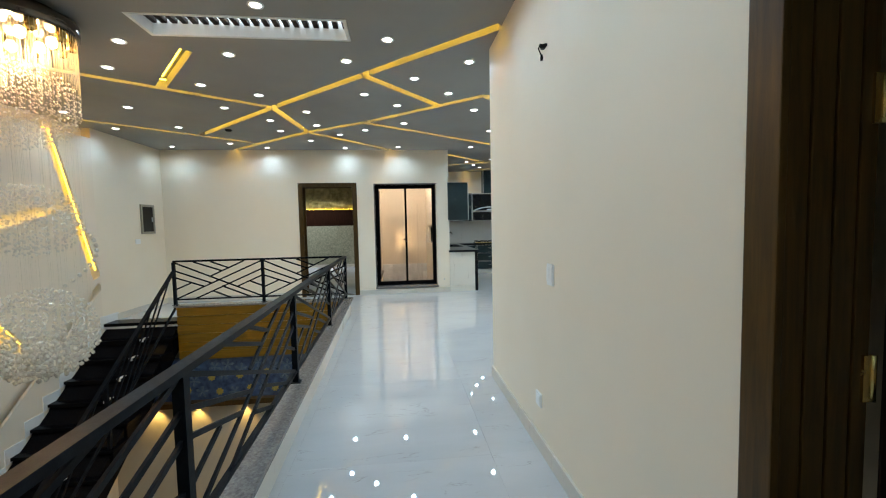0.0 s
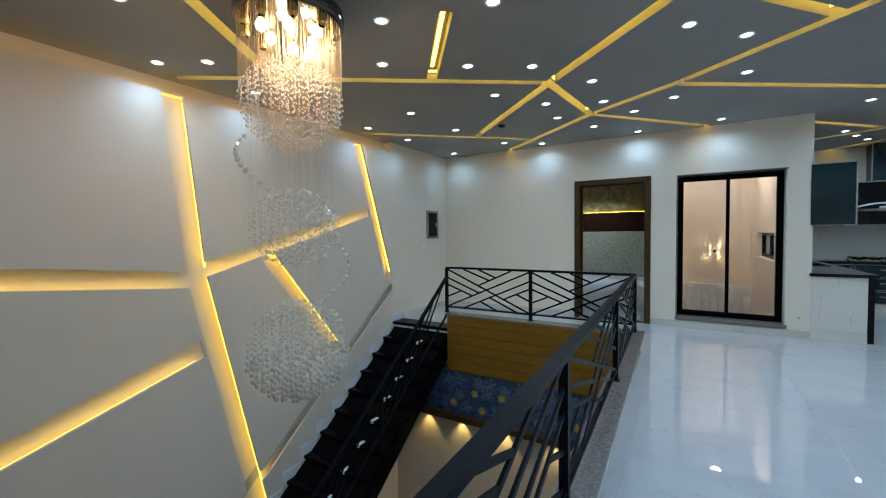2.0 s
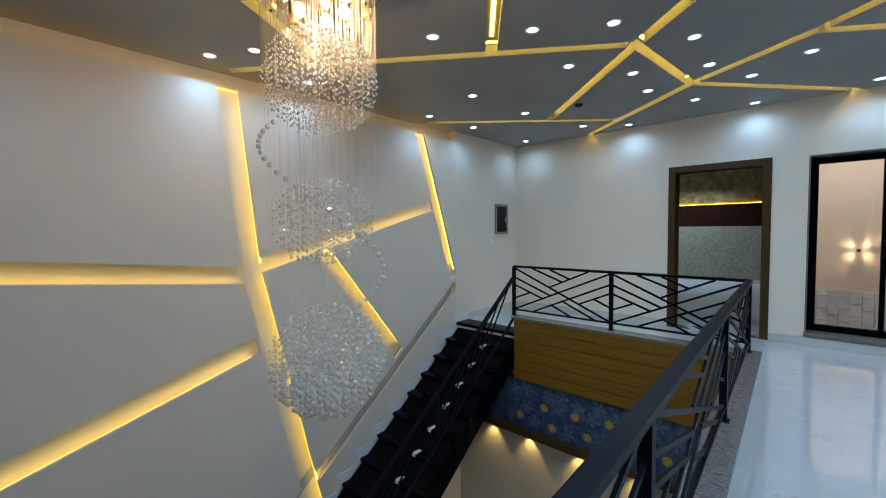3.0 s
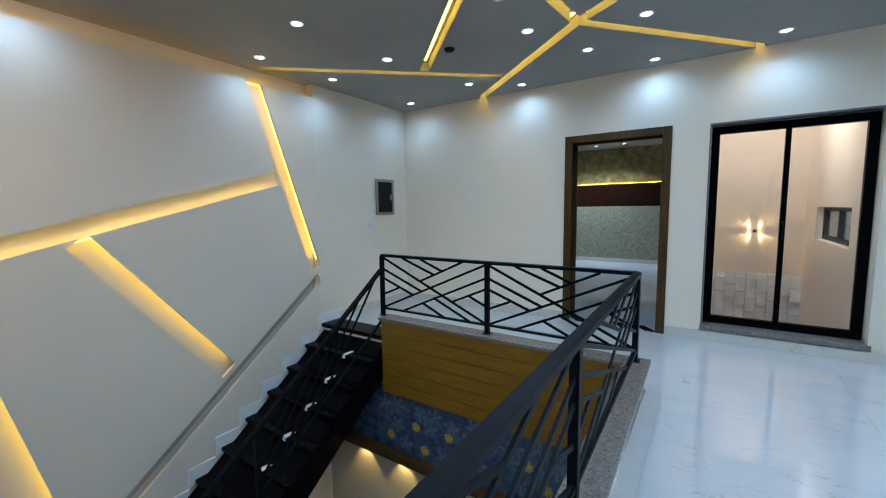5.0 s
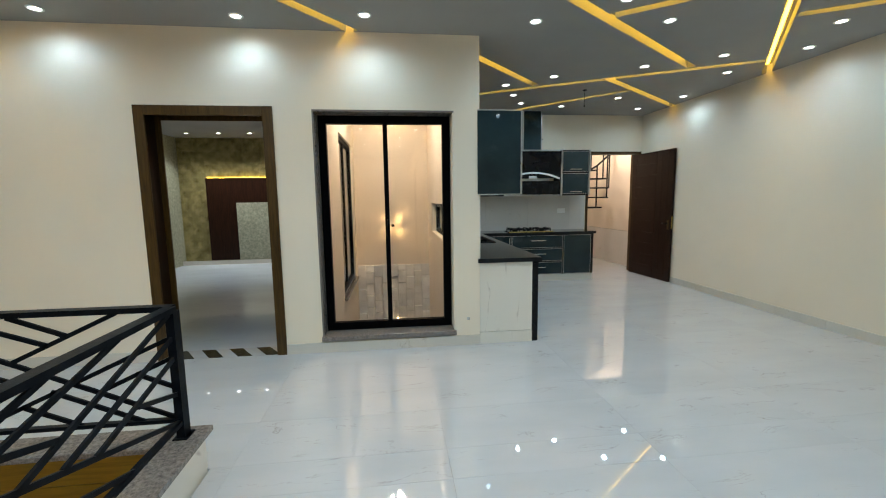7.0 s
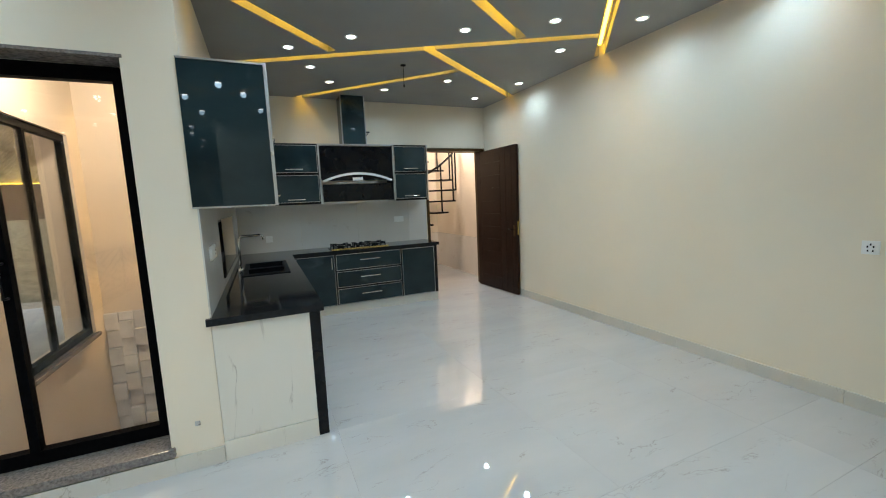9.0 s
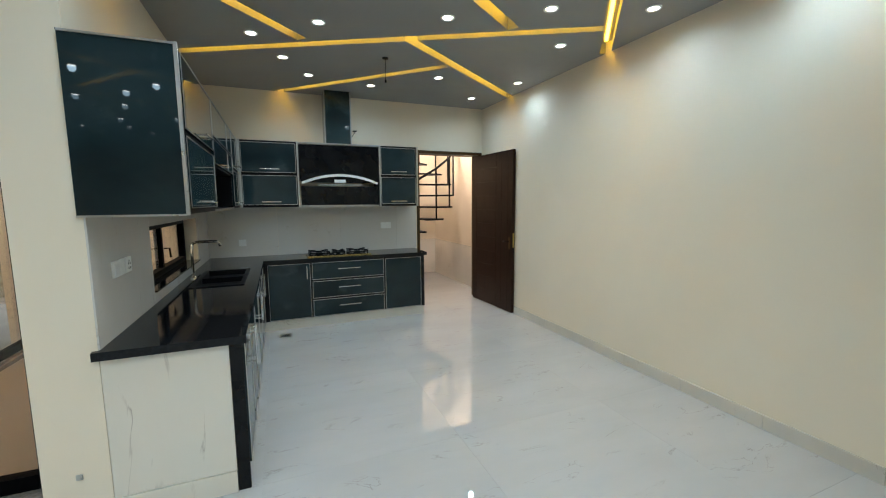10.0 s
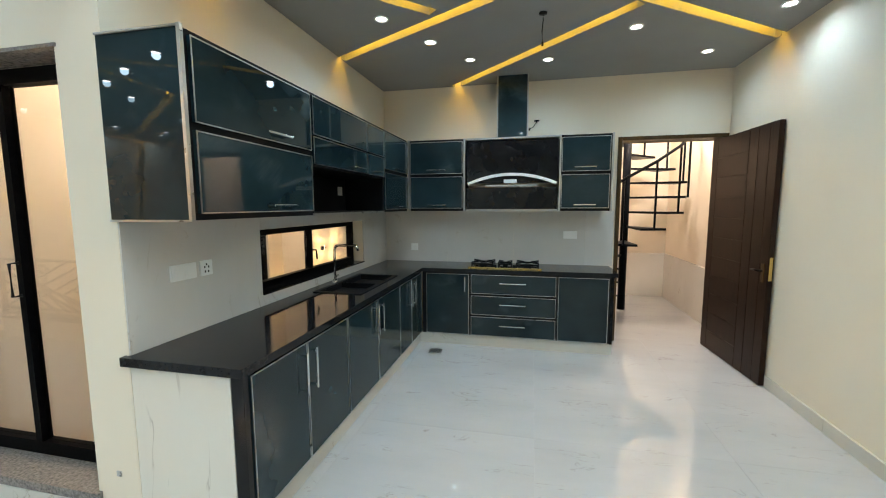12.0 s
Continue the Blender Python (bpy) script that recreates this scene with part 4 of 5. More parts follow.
def door_leaf(name, label, w, h, m, furniture=True):
    """A grooved timber leaf; its hinge edge stands at the origin and it runs along +x."""
    t = thing(name, label, "door", "", "structure")
    t.matrix_world = m
    part("leaf", boxes((0, w, -0.016, 0.016, 0.01, h), bevel=0.002), M["door"], t)
    for s in (-1, 1):
        a, b = (0.016, 0.022) if s > 0 else (-0.022, -0.016)
        for x0, x1 in ((0.0, 0.11), (w - 0.11, w)):
            part("stile", boxes((x0, x1, a, b, 0.01, h), bevel=0.002), M["door"], t)
        n = 11
        for k in range(n):
            z0, z1 = 0.01 + (h - 0.01) * k / n, 0.01 + (h - 0.01) * (k + 1) / n
            part("board", boxes((0.113, w * 0.62, a, b, z0 + 0.003, z1 - 0.003), bevel=0.002), M["door"], t)
        for x0, x1 in ((w * 0.62 + 0.004, w * 0.75), (w * 0.75 + 0.004, w - 0.113)):
            part("board", boxes((x0, x1, a, b, 0.01, h), bevel=0.002), M["door"], t)
    if furniture:
        for s in (-1, 1):
            bm = bmesh.new()
            rod(bm, [(w - 0.06, s * 0.022, 1.0), (w - 0.06, s * 0.06, 1.0), (w - 0.16, s * 0.062, 1.0)], 0.009, 8)
            part("handle", bm, M["carcass"], t)
            part("key_plate", boxes((w - 0.08, w - 0.04, min(s * 0.022, s * 0.028), max(s * 0.022, s * 0.028), 0.90, 1.06), bevel=0.002), M["frame"], t)
        part("lock_plate", boxes((w, w + 0.003, -0.013, 0.013, 0.92, 1.12)), M["brass"], t, "brass lock plate")
    return t


door_leaf("door_2", "dark brown grooved timber door standing open in the kitchen", 1.06, 2.24, pose(5.56, 12.065, 0, 0, 0, -86.6))
door_leaf("door_1", "dark brown timber bedroom door standing open inward", 0.95, 2.21, pose(-1.16, YB + T + 0.06, 0, 0, 0, 168))

# corridor door at the start of the walk
cd = thing("door_frame_3", "brown grooved timber door lining in the corridor wall", "door frame", "", "structure")
part("casing", boxes((1.61, 1.632, 1.06, 1.148, 0, 2.32), bevel=0.004), M["frame"], cd)
part("casing", boxes((1.61, 1.632, 0.125, 0.215, 0, 2.32), bevel=0.004), M["frame"], cd)
part("casing", boxes((1.61, 1.632, 0.215, 1.045, 2.23, 2.32), bevel=0.004), M["frame"], cd)
for k in range(4):
    x0 = 1.633 + 0.0625 * k
    part("jamb_board", boxes((x0, min(x0 + 0.055, 1.862), 1.065, 1.125, 0, 2.30), bevel=0.003), M["frame"], cd)
    part("jamb_board", boxes((x0, min(x0 + 0.055, 1.862), 0.135, 0.195, 0, 2.30), bevel=0.003), M["frame"], cd)
part("head", boxes((1.633, 1.86, 0.195, 1.065, 2.25, 2.30)), M["frame"], cd)
d3 = door_leaf("door_3", "dark brown timber corridor door standing open", 0.84, 2.22, pose(1.905, 1.045, 0, 0, 0, 8))
for z in (0.30, 0.98, 1.62):
    hinge = thing("hinge", "worn brass butt hinge on the door lining", "hinge", "corridor door hinges")
    part("leaf_plate", boxes((1.842, 1.862, 1.059, 1.065, z, z + 0.11)), M["brass"], hinge)
    bm = bmesh.new()
    rod(bm, [(1.868, 1.06, z), (1.868, 1.06, z + 0.11)], 0.007, 10)
    part("knuckle", bm, M["brass"], hinge)

# striped sill of the bedroom door
sill = thing("door_sill", "white marble door sill with slanting black stripes", "door sill", "", "structure")
part("slab", boxes((-1.135, -0.06, YB + 0.0, YB + T, -0.02, 0.001)), M["floor"], sill)
for k in range(4):
    x = -1.0 + 0.26 * k
    bm = bmesh.new()
    f = bm.faces.new([bm.verts.new(p) for p in ((x, YB + 0.005, 0.001), (x + 0.13, YB + 0.005, 0.001), (x - 0.03, YB + 0.222, 0.001), (x - 0.16, YB + 0.222, 0.001))])
    e = bmesh.ops.extrude_face_region(bm, geom=[f])
    bmesh.ops.translate(bm, verts=[g for g in e["geom"] if isinstance(g, bmesh.types.BMVert)], vec=(0, 0, 0.003))
    part("stripe", bm, M["black_granite"], sill, "black granite inlay")


def window_unit(name, label, q, w0, w1, z0, z1, mullions, f=0.06, handle=True, door_like=False):
    """Black aluminium sashes with glass. q maps (along, depth, up) ranges to a box."""
    t = thing(name, label, "window", "", "structure")
    fr = [(w0, w1, z0, z0 + f), (w0, w1, z1 - f, z1), (w0, w0 + f, z0 + f, z1 - f), (w1 - f, w1, z0 + f, z1 - f)]
    part("window_frame", boxes(*[q(a, b, 0, 0.06, c, d) for a, b, c, d in fr]), M["alu"], t)
    for m in mullions:
        part("mullion", boxes(q(m - 0.022, m + 0.022, -0.004, 0.05, z0 + f, z1 - f)), M["alu"], t)
    edges = [w0 + f] + [e for m in mullions for e in (m - 0.022, m + 0.022)] + [w1 - f]
    for a, b in zip(edges[::2], edges[1::2]):
        g = part("pane", boxes(q(a, b, 0.028, 0.034, z0 + f, z1 - f)), M["pane"], t)
        g.visible_shadow = False
    return t


gl = window_unit("window_1", "black aluminium sliding door with two tall panes", lambda a, b, c, d, z0, z1: (a, b, YB + 0.165 + c, YB + 0.165 + d, z0, z1), 0.335, 1.595, 0.16, 2.262, [0.965], 0.075)
bm = bmesh.new()
rod(bm, [(0.965, YB + 0.161, 1.08), (0.965, YB + 0.12, 1.08), (0.965, YB + 0.12, 1.26), (0.965, YB + 0.161, 1.26)], 0.008)
part("handle", bm, M["carcass"], gl)
single("window_sill_1", boxes((0.31, 1.62, YB - 0.025, YB + T, 0.11, 0.158), bevel=0.004), M["granite"], "grey granite sill under the sliding door", "", "structure")
structure("reveal_1", M["granite"], "grey trim lining the sliding door opening", (0.318, 0.334, YB - 0.006, YB + 0.165, 0.158, 2.262), (0.318, 1.612, YB - 0.006, YB + 0.165, 2.263, 2.279))
kw = window_unit("window_2", "low black aluminium kitchen window with two panes", lambda a, b, c, d, z0, z1: (XK - 0.17 + c, XK - 0.17 + d, a, b, z0, z1), 9.572, 11.268, 0.955, 1.398, [10.42], 0.05)
bm = bmesh.new()
rod(bm, [(XK - 0.11, 10.42, 1.17), (XK - 0.07, 10.42, 1.17), (XK - 0.065, 10.42, 1.09)], 0.008)
part("handle", bm, M["carcass"], kw)
single("window_sill_2", boxes((XK - 0.11, XK + 0.02, 9.575, 11.265, 0.948, 0.958), bevel=0.002), M["black_granite"], "black granite sill of the kitchen window", "", "structure")

# ---- light well behind the glazing ----
structure("shaft_wall", M["beige"], "beige rendered walls of the light well", (0.10, 0.33, YB + T, 10.2, ZL, 3.4), (0.10, 0.33, 11.75, 12.05, ZL, 3.4), (0.10, 0.33, 10.2, 11.75, ZL, 0.15), (0.10, 0.33, 10.2, 11.75, 2.35, 3.4),
          (0.10, XK - T, 12.05, 12.25, ZL, 3.4), (XK - T - 0.012, XK - T - 0.001, YB + T, 9.57, ZL, 3.4), (XK - T - 0.012, XK - T - 0.001, 11.27, 12.05, ZL, 3.4), (XK - T - 0.012, XK - T - 0.001, 9.57, 11.27, ZL, 0.95), (XK - T - 0.012, XK - T - 0.001, 9.57, 11.27, 1.40, 3.4))
structure("shaft_roof", M["beige"], "roof slab over the light well", (-4.2, XK, YB + T, 15.2, 3.4, 3.5))
window_unit("window_3", "tall black aluminium window in the light well", lambda a, b, c, d, z0, z1: (0.24 + c, 0.24 + d, a, b, z0, z1), 10.2, 11.75, 0.15, 2.35, [10.95], 0.07)
single("window_sill_3", boxes((0.30, 0.37, 10.17, 11.78, 0.11, 0.15), bevel=0.003), M["granite"], "grey sill of the light well window", "", "structure")
beam = bpy.data.lights.new("star_beam", "SPOT")
beam.energy, beam.color, beam.spot_size, beam.spot_blend, beam.shadow_soft_size = 9.0, (1.0, 0.64, 0.26), radians(66), 0.3, 0.006
for z in (1.01, -0.78, 2.85):
    wl = thing("wall_lamp", "small black wall lamp throwing a warm star", "wall lamp", "light well lamps", at=(0.98, 12.05, z))
    part("body", boxes((-0.010, 0.010, -0.075, 0, -0.010, 0.010), bevel=0.003), M["carcass"], wl)
    part("cap", boxes((-0.026, 0.026, -0.085, -0.072, -0.026, 0.026), bevel=0.004), M["carcass"], wl)
    for dx, dz in ((1, 1), (-1, 1), (1, -1), (-1, -1)):
        part("lens", boxes((dx * 0.016 - 0.005, dx * 0.016 + 0.005, -0.068, -0.056, dz * 0.016 - 0.005, dz * 0.016 + 0.005)), M["warm_bulb"], wl)
        s = new("star_beam", beam)
        s.matrix_world = look((0.98 + dx * 0.018, 12.016, z + dz * 0.018), (0.98 + dx * 0.331, 12.016, z + dz * 0.331))
# fill lamp without a fixture, added to brighten the light well
glow = bpy.data.lights.new("well_fill", "POINT")
glow.energy, glow.color, glow.shadow_soft_size = 85.0, (1.0, 0.87, 0.71), 0.1
new("well_fill", glow).location = (0.96, 10.35, 3.0)
cladding = thing("stone_cladding", "grey split-face block cladding low on the light well wall", "cladding", "", "structure")
block = [mesh_of("block", boxes((0, 0.136, 0, d, 0, 0.208), bevel=0.004), M["granite_light"]) for d in (0.02, 0.045, 0.075)]
rng = random.Random(5)
part("mortar", boxes((0.331, 1.617, 12.044, 12.049, -1.7, 0.293)), M["joint"], cladding, "grey mortar bed")
for c in range(9):
    for r in range(8):
        k = (c + 2 * r + rng.randrange(2)) % 3
        ob = new("block", block[k])
        ob.location, ob.parent = (0.335 + 0.1435 * c, 12.044 - (0.02, 0.045, 0.075)[k], 0.085 - 0.22 * r - (0.11 if c % 2 else 0)), cladding
    if c % 2:
        k = c % 3
        ob = new("block", mesh_of("block", boxes((0, 0.136, 0, 0.03, 0, 0.10), bevel=0.004), M["granite_light"]))
        ob.location, ob.parent = (0.335 + 0.1435 * c, 12.014, 0.195), cladding

# ---- bedroom seen through its door ----
YR = 14.85
structure("bedroom_side_wall", M["stone"], "grey-green textured bedroom side wall", (-4.2, -3.95, YB + T, YR, 0, ZC + 0.1))
structure("bedroom_wall", M["wall"], "pale bedroom walls", (-4.2, 0.1, YR, YR + 0.2, 0, ZC + 0.1), (0.05, 0.10, YB + T, 10.2, 0, ZC + 0.1), (0.05, 0.10, 11.75, YR, 0, ZC + 0.1))
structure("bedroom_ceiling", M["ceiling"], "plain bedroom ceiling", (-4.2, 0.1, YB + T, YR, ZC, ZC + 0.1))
structure("bedroom_floor", M["bedroom_floor"], "grey-blue polished bedroom floor", (-4.2, 0.1, YB + T, YR, -0.03, 0.0))
leafy = thing("feature_panel", "gold-green embossed wall panelling behind the bed place", "wall panel")
meshes = []
for k in range(3):
    bm = bmesh.new()
    for i in range(5):
        for j in range(5):
            x, z = 0.06 * i - 0.15, 0.06 * j - 0.15
            a = 0.6 + 0.5 * rng.random()
            c, s = math.cos(a) * 0.05, math.sin(a) * 0.05
            h = 0.03 + 0.04 * rng.random()
            tip = bm.verts.new((x + c, -0.004, z + s)), bm.verts.new((x - c, -0.004, z - s)), bm.verts.new((x - s * 0.5, -h * 0.3, z + c * 0.5)), bm.verts.new((x + s * 0.5, -h, z - c * 0.5))
            bm.faces.new((tip[0], tip[2], tip[1]))
            bm.faces.new((tip[0], tip[1], tip[3]))
    box(bm, -0.1495, 0.1495, -0.006, 0, -0.1495, 0.1495)
    meshes.append(mesh_of("panel", bm, M["leaf"]))
for i in range(13):
    for j in range(10):
        ob = new("panel", meshes[(i * 7 + j * 3) % 3])
        ob.location, ob.parent = (-3.80 + 0.3 * i, YR - 0.002, ZC - 0.16 - 0.3 * j), leafy
board = thing("headboard", "dark brown timber headboard panel with stone inset", "headboard")
part("panel", boxes((-3.34, 0.0, YR - 0.10, YR - 0.05, 0.1, 2.03), bevel=0.004), M["door"], board)
part("inset", boxes((-2.68, 0.0, YR - 0.14, YR - 0.10, 0.1, 1.45), bevel=0.004), M["stone"], board, "grey-green textured stone inset")
single("headboard_led", boxes((-3.3, -0.05, YR - 0.065, YR - 0.055, 2.033, 2.038)), M["led"], "amber light strip over the headboard", "light strip")
structure("bedroom_skirting", M["skirting"], "beige skirting in the bedroom", (-3.95, 0.05, YR - 0.16, YR - 0.145, 0, 0.1))
dim = bpy.data.lights.new("bedroom_beam", "SPOT")
dim.energy, dim.color, dim.spot_size, dim.spot_blend, dim.shadow_soft_size = 85.0, (0.86, 0.94, 1.0), radians(110), 0.8, 0.03
for x in (-3.4, -2.75, -2.1, -1.45):
    copy_thing(first, pose(x, 14.2, ZC))
    new("bedroom_beam", dim).location = (x, 14.2, ZC - 0.04)

# ---- yard behind the kitchen, with its spiral stair ----
structure("yard_wall", M["beige"], "beige rendered yard walls", (4.2, 6.1, 14.6, 14.8, 0.742, 3.4), (5.88, 6.1, YK + T, 14.6, 0.742, 3.4), (4.0, 4.2, YK + T, 14.8, 0, 3.4))
structure("yard_dado", M["splash"], "pale tiled dado round the yard", (4.2, 5.865, 14.585, 14.8, 0, 0.74), (5.865, 6.1, YK + T, 14.8, 0, 0.74))
structure("yard_floor", M["floor"], "white yard floor", (4.0, 6.1, YK + 0.1, 14.8, -0.03, 0.0))
structure("yard_roof", M["beige"], "slab over the yard", (4.0, 6.1, YK + T, 14.8, 3.4, 3.5))
# unseen fill lamp with no fitting, added so the yard walls read bright
yard = bpy.data.lights.new("yard_fill", "POINT")
yard.energy, yard.color, yard.shadow_soft_size = 110.0, (1.0, 0.90, 0.84), 0.12
new("yard_fill", yard).location = (5.2, 13.0, 3.2)
spiral = thing("spiral_stair", "black steel spiral stair in the yard", "staircase")
PX, PY = 5.0, 13.55
bm = bmesh.new()
rod(bm, [(PX, PY, 0), (PX, PY, 3.38)], 0.055, 16)
part("pole", bm, M["rail"], spiral)
tips = []
for k in range(15):
    a = radians(150 + 27 * k)
    z = 0.21 * (k + 1)
    bm = bmesh.new()
    r = 0.78
    q = [(PX + 0.05 * math.cos(a), PY + 0.05 * math.sin(a)), (PX + r * math.cos(a - 0.22), PY + r * math.sin(a - 0.22)), (PX + r * math.cos(a + 0.22), PY + r * math.sin(a + 0.22))]
    lo, hi = [bm.verts.new((*p, z - 0.03)) for p in q], [bm.verts.new((*p, z)) for p in q]
    bm.faces.new(lo), bm.faces.new(hi)
    for i in range(3):
        bm.faces.new((lo[i], lo[(i + 1) % 3], hi[(i + 1) % 3], hi[i]))
    part("tread", bm, M["rail"], spiral)
    e = (PX + r * math.cos(a), PY + r * math.sin(a))
    bm = bmesh.new()
    bar(bm, (*e, z - 0.02), (*e, z + 0.85), 0.022)
    part("baluster", bm, M["rail"], spiral)
    tips.append((*e, z + 0.85))
bm = bmesh.new()
rod(bm, tips, 0.02, 8)
part("handrail", bm, M["rail"], spiral)

# ---- skirtings ----
skirt = thing("baseboard", "beige stone skirting tiles along the walls", "skirting", "", "structure")
for x0, x1, y0, y1 in ((-0.02, 0.318, YB - 0.014, YB), (1.612, XK, YB - 0.014, YB), (0.318, 1.612, YB - 0.014, YB), (XC, -1.18, YB - 0.014, YB), (XC, XC + 0.014, 7.16, YB - 0.014)):
    part("tile", boxes((x0, x1, y0, y1, 0, 0.098), bevel=0.002), M["skirting"], skirt)
y = 6.69
while y < YK - 0.02:
    part("tile", boxes((XR - 0.014, XR, y + 0.001, min(y + 0.6, YK) - 0.001, 0, 0.098), bevel=0.002), M["skirting"], skirt)
    y += 0.6
y = 1.18
while y < 3.84:
    part("tile", boxes((1.616, 1.63, y + 0.001, min(y + 0.6, 3.854) - 0.001, 0, 0.098), bevel=0.002), M["skirting"], skirt)
    y += 0.6
y = 3.86
while y < 6.69:
    part("tile", boxes((4.646, 4.66, y + 0.001, min(y + 0.6, 6.704) - 0.001, 0, 0.098), bevel=0.002), M["skirting"], skirt)
    y += 0.6
part("tile", boxes((4.66, XR - 0.014, 6.69, 6.704, 0, 0.098)), M["skirting"], skirt)
part("tile", boxes((1.632, 4.646, 3.84, 3.854, 0, 0.098)), M["skirting"], skirt)

# ---- skylight ----
light = thing("skylight", "ceiling opening with dark timber slats under a glass roof", "skylight", "", "structure")
x0, x1, y0, y1 = SKY
for d in ((x0 + 0.004, x0 + 0.03, y0 + 0.03, y1 - 0.03, ZC - 0.002, ZC + 0.45), (x1 - 0.03, x1 - 0.004, y0 + 0.03, y1 - 0.03, ZC - 0.002, ZC + 0.45),
          (x0 + 0.004, x1 - 0.004, y0 + 0.004, y0 + 0.03, ZC - 0.002, ZC + 0.45), (x0 + 0.004, x1 - 0.004, y1 - 0.03, y1 - 0.004, ZC - 0.002, ZC + 0.45)):
    part("upstand", boxes(d), M["white"], light)
for k in range(20):
    x = x0 + 0.04 + (x1 - x0 - 0.08) * k / 19
    part("slat", boxes((x - 0.021, x + 0.021, y0 + 0.03, y1 - 0.03, ZC + 0.085, ZC + 0.12), bevel=0.002), M["door"], light)
roof = part("pane", boxes((x0 - 0.03, x1 + 0.03, y0 - 0.03, y1 + 0.03, ZC + 0.45, ZC + 0.458)), M["pane"], light)
roof.visible_shadow = False
day = bpy.data.lights.new("skylight_day", "AREA")
day.shape, day.size, day.size_y, day.energy, day.color = "RECTANGLE", x1 - x0, y1 - y0, 11.0, (0.74, 0.90, 1.0)
new("skylight_day", day).matrix_world = look(((x0 + x1) / 2, (y0 + y1) / 2, ZC + 0.43), ((x0 + x1) / 2, (y0 + y1) / 2 + 0.001, 0))

# ---- chandelier ----
CX, CY = -1.78, 3.40
chand = thing("chandelier", "tall crystal chandelier of three bead globes on fine strands", "chandelier", at=(CX, CY, ZC))
bm = bmesh.new()
lathe(bm, [(0.001, -0.055), (0.335, -0.055), (0.338, -0.07), (0.338, -0.14), (0.33, -0.148), (0.31, -0.15), (0.001, -0.15)], (0, 0, 0), 48)
part("canopy", bm, M["dark_chrome"], chand, "dark polished metal canopy")
bm = bmesh.new()
lathe(bm, [(0.001, 0.0), (0.24, 0.0), (0.24, -0.055), (0.001, -0.055)], (0, 0, 0), 32)
part("ceiling_mount", bm, M["dark_chrome"], chand)
for k in range(10):
    a = 2 * math.pi * k / 10
    r = 0.285
    bm = bmesh.new()
    lathe(bm, [(0.03, 0.0), (0.032, -0.05), (0.026, -0.075), (0.02, -0.075)], (r * math.cos(a), r * math.sin(a), -0.15), 16)
    cup = part("cup", bm, M["brass"], chand, "small golden lamp cup")
for k in range(6):
    a = 2 * math.pi * k / 6 + 0.3
    r = 0.15 if k % 2 else 0.19
    bm = bmesh.new()
    lathe(bm, [(0.001, 0.0), (0.018, -0.005), (0.032, -0.035), (0.028, -0.065), (0.001, -0.085)], (r * math.cos(a), r * math.sin(a), -0.165), 14)
    part("bulb", bm, M["warm_bulb"], chand, "glowing warm bulb")
chl = bpy.data.lights.new("chandelier_light", "POINT")
chl.energy, chl.color, chl.shadow_soft_size = CHANDELIER_W, (1.0, 0.64, 0.34), 0.03
for k in range(3):
    a = 2 * math.pi * k / 3 + 0.9
    new("chandelier_light", chl).location = (CX + 0.1 * math.cos(a), CY + 0.1 * math.sin(a), ZC - 0.27)

ICO = bmesh.new()
bmesh.ops.create_icosphere(ICO, subdivisions=1, radius=1.0)
ICO_V = [v.co.copy() for v in ICO.verts]
ICO_F = [[v.index for v in f.verts] for f in ICO.faces]
ICO.free()


def beads(name, places, mat, label, kind="stuff"):
    vs, fs = [], []
    for (x, y, z), r in places:
        o = len(vs)
        vs += [(x + r * v.x, y + r * v.y, z + r * v.z * 1.1) for v in ICO_V]
        fs += [[o + i for i in f] for f in ICO_F]
    me = bpy.data.meshes.new(name)
    me.from_pydata(vs, [], fs)
    me.materials.append(mat)
    ob = new(name, me)
    ob.parent = chand
    return tagged(ob, label, kind=kind)


def threads(name, ends, r, mat, label, kind="stuff"):
    vs, fs = [], []
    for x, y, z0, z1 in ends:
        o = len(vs)
        for z in (z0, z1):
            vs += [(x + r * math.cos(a), y + r * math.sin(a), z) for a in (0, 2.094, 4.189)]
        fs += [[o, o + 1, o + 4, o + 3], [o + 1, o + 2, o + 5, o + 4], [o + 2, o, o + 3, o + 5]]
    me = bpy.data.meshes.new(name)
    me.from_pydata(vs, [], fs)
    me.materials.append(mat)
    ob = new(name, me)
    ob.parent = chand
    return tagged(ob, label, kind=kind)


rng = random.Random(11)
hung, tubes = [], []


def globe(zc, rh, rv, strands, step, size, low_size=None):
    """Beads where hanging threads pass through a globe, with its middle at zc below the canopy."""
    out = []
    for k in range(strands):
        r = rh * math.sqrt((k + 0.5) / strands)
        a = k * 2.39996
        x, y = r * math.cos(a), r * math.sin(a)
        half = rv * math.sqrt(max(0.0, 1 - (r / rh) ** 2))
        hung.append((x, y, -0.15, zc - half))
        z = zc + half
        while z > zc - half - 0.001:
            surface = min(abs(z - zc - half), abs(z - zc + half)) < 0.09 or r > rh * 0.8
            if surface or rng.random() < 0.25:
                s = low_size if low_size and z < zc - 0.02 else size
                out.append(((x + rng.uniform(-0.003, 0.003), y + rng.uniform(-0.003, 0.003), z), s * rng.uniform(0.85, 1.1)))
            z -= step * rng.uniform(0.85, 1.15)
    return out


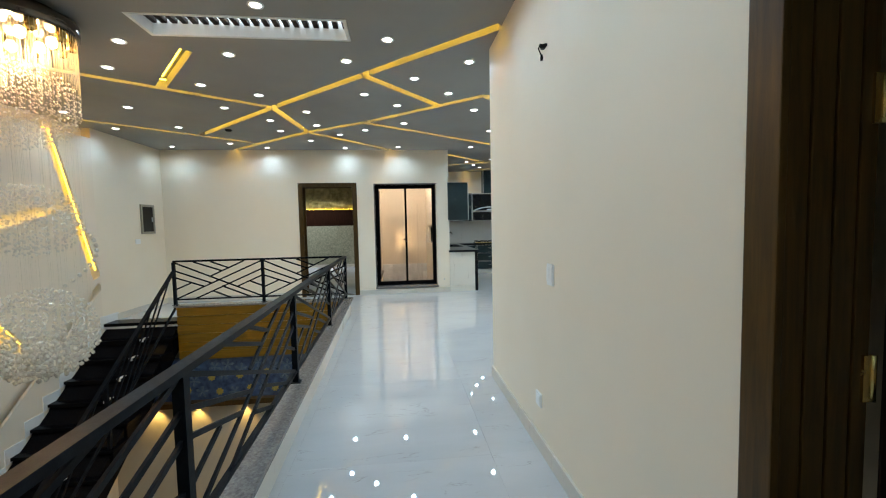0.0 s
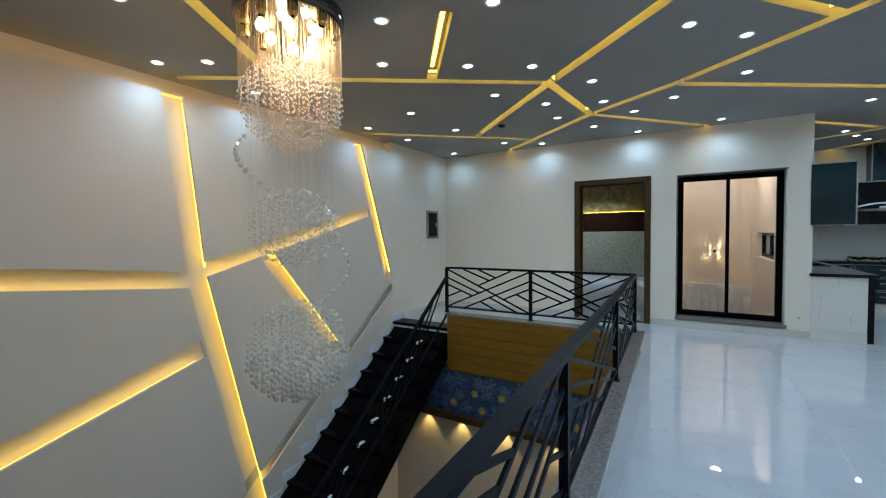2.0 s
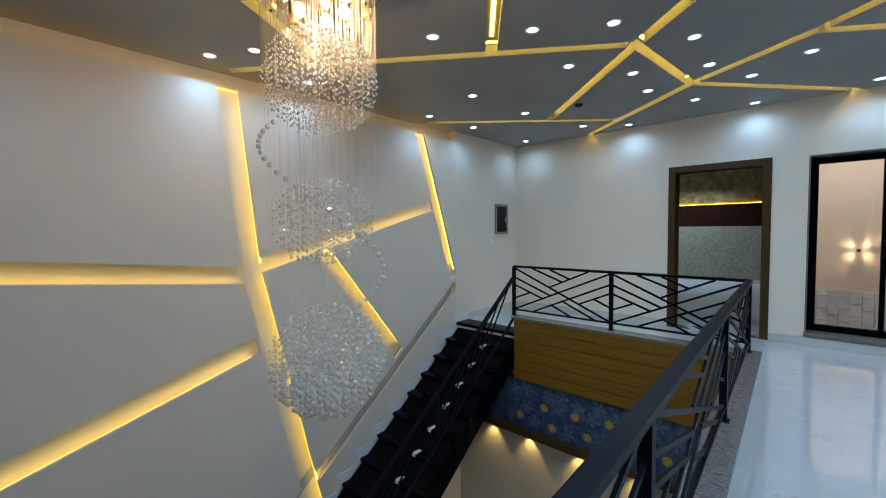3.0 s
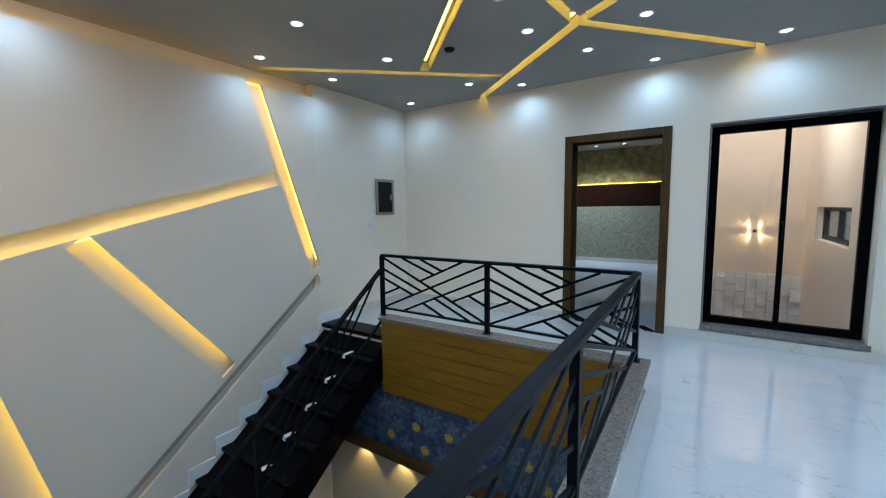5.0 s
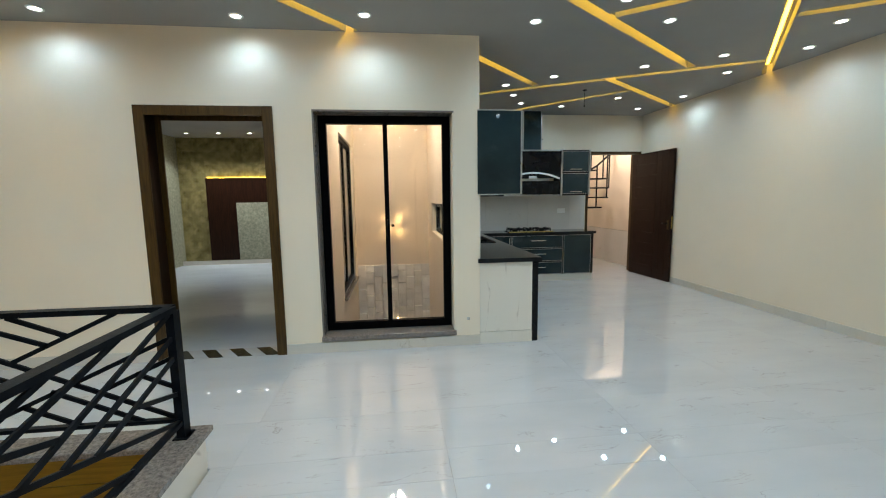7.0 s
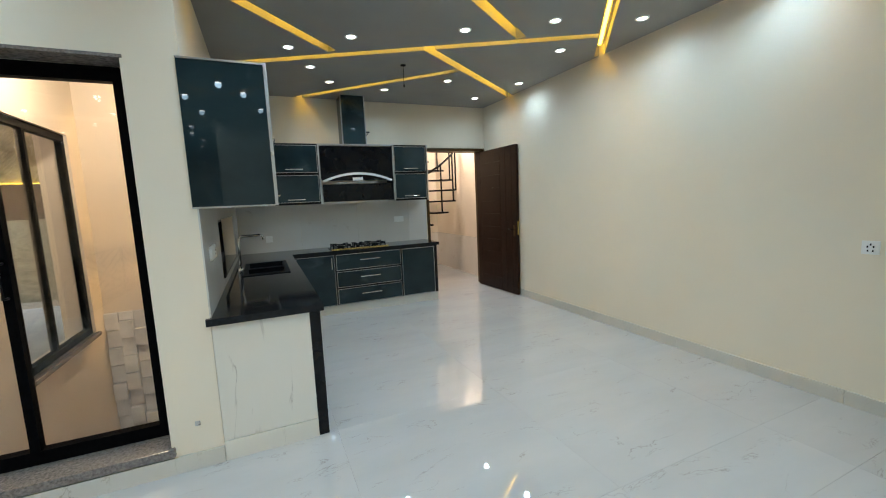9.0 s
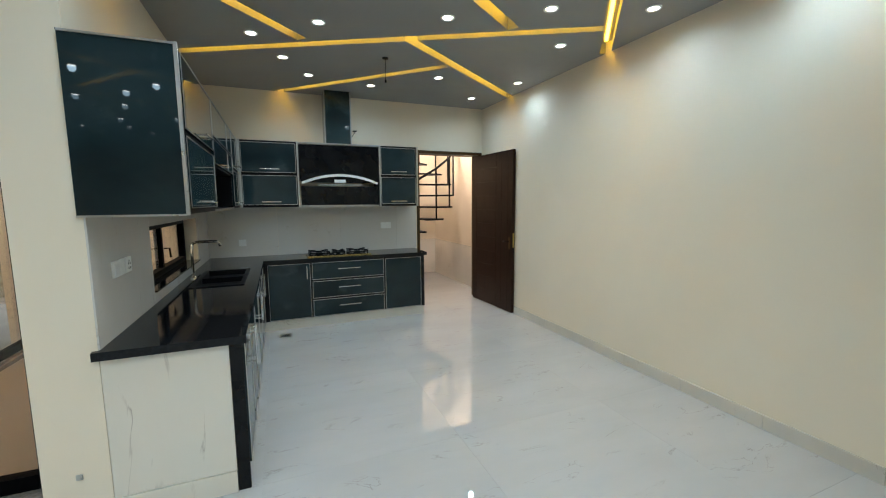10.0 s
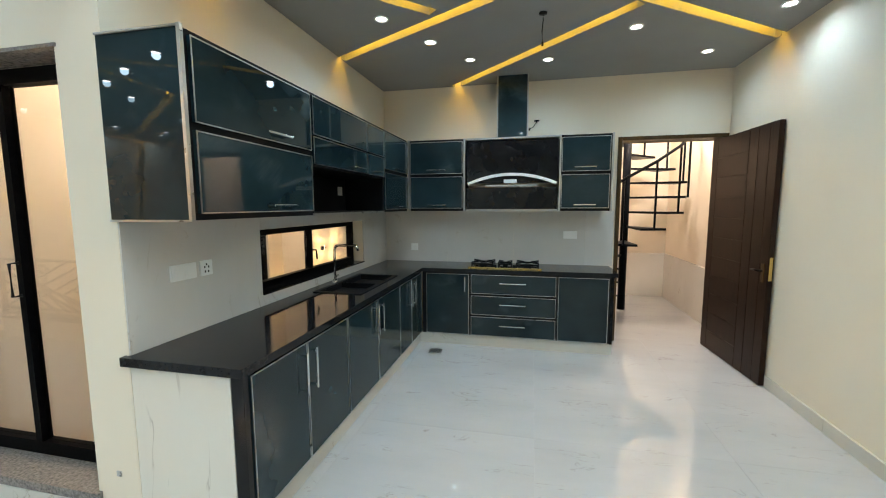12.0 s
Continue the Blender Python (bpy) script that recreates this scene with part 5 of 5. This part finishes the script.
beads("upper_globe", globe(-0.655, 0.325, 0.30, 190, 0.036, 0.0074), M["bead"], "dense globe of small crystal beads")
beads("middle_globe", globe(-1.46, 0.29, 0.26, 105, 0.043, 0.0085), M["bead"], "sparse globe of small crystal beads")
beads("lower_globe", globe(-2.27, 0.335, 0.33, 130, 0.040, 0.0088, 0.0165), M["bead"], "globe of crystal beads, larger below")
spiral_beads = []
for k in range(30):
    f = k / 29
    a = radians(205 + 265 * f)
    spiral_beads.append(((0.34 * math.cos(a), 0.34 * math.sin(a), -0.84 - 1.16 * f), 0.0165))
for place in spiral_beads:
    beads("crystal_ball", [place], M["bead"], "large clear crystal ball", "")
for k in range(84):
    a = 2 * math.pi * k / 84
    tubes.append((0.315 * math.cos(a), 0.315 * math.sin(a), -0.15, -0.50 - 0.14 * rng.random()))
for k in range(70):
    a, r = rng.uniform(0, 6.283), rng.uniform(0.1, 0.30)
    tubes.append((r * math.cos(a), r * math.sin(a), -0.15, -0.34 - 0.10 * rng.random()))
for end in tubes:
    threads("glass_tube", [end], 0.0017, M["tube"], "fine hanging glass tube", "")
threads("threads", hung[::3], 0.0003, M["tube"], "hair-thin hanging threads")

# ---- floor tiles ----
floor = thing("floor", "polished white marble floor tiles with faint grey veins", "floor", "", "structure")
tile_meshes = {}


def tile(x0, x1, y0, y1):
    key = (round(x1 - x0, 3), round(y1 - y0, 3))
    if key not in tile_meshes:
        w, d = key
        tile_meshes[key] = mesh_of("tile", boxes((0, w, 0, d, -0.004, 0)), M["floor"])
    ob = new("tile", tile_meshes[key])
    ob.location, ob.parent = (x0, y0, 0), floor


def tiled(x0, x1, y0, y1, ox=0.115, oy=0.2, w=1.2, d=2.4, g=0.0004):
    i = math.floor((x0 - ox) / w)
    while ox + i * w < x1:
        j = math.floor((y0 - oy) / d)
        while oy + j * d < y1:
            a, b, c, e = max(x0, ox + i * w), min(x1, ox + i * w + w), max(y0, oy + j * d), min(y1, oy + j * d + d)
            if b - a > 0.01 and e - c > 0.01:
                tile(a + g, b - g, c + g, e - g)
            j += 1
        i += 1


tiled(0.0, 1.63, -2.0, 3.84)
tiled(0.0, 4.66, 3.84, 6.69)
tiled(0.0, XR, 6.69, 6.95)
tiled(XC, XR, 6.95, YB)
tiled(XK, XR, YB, YK + 0.1)
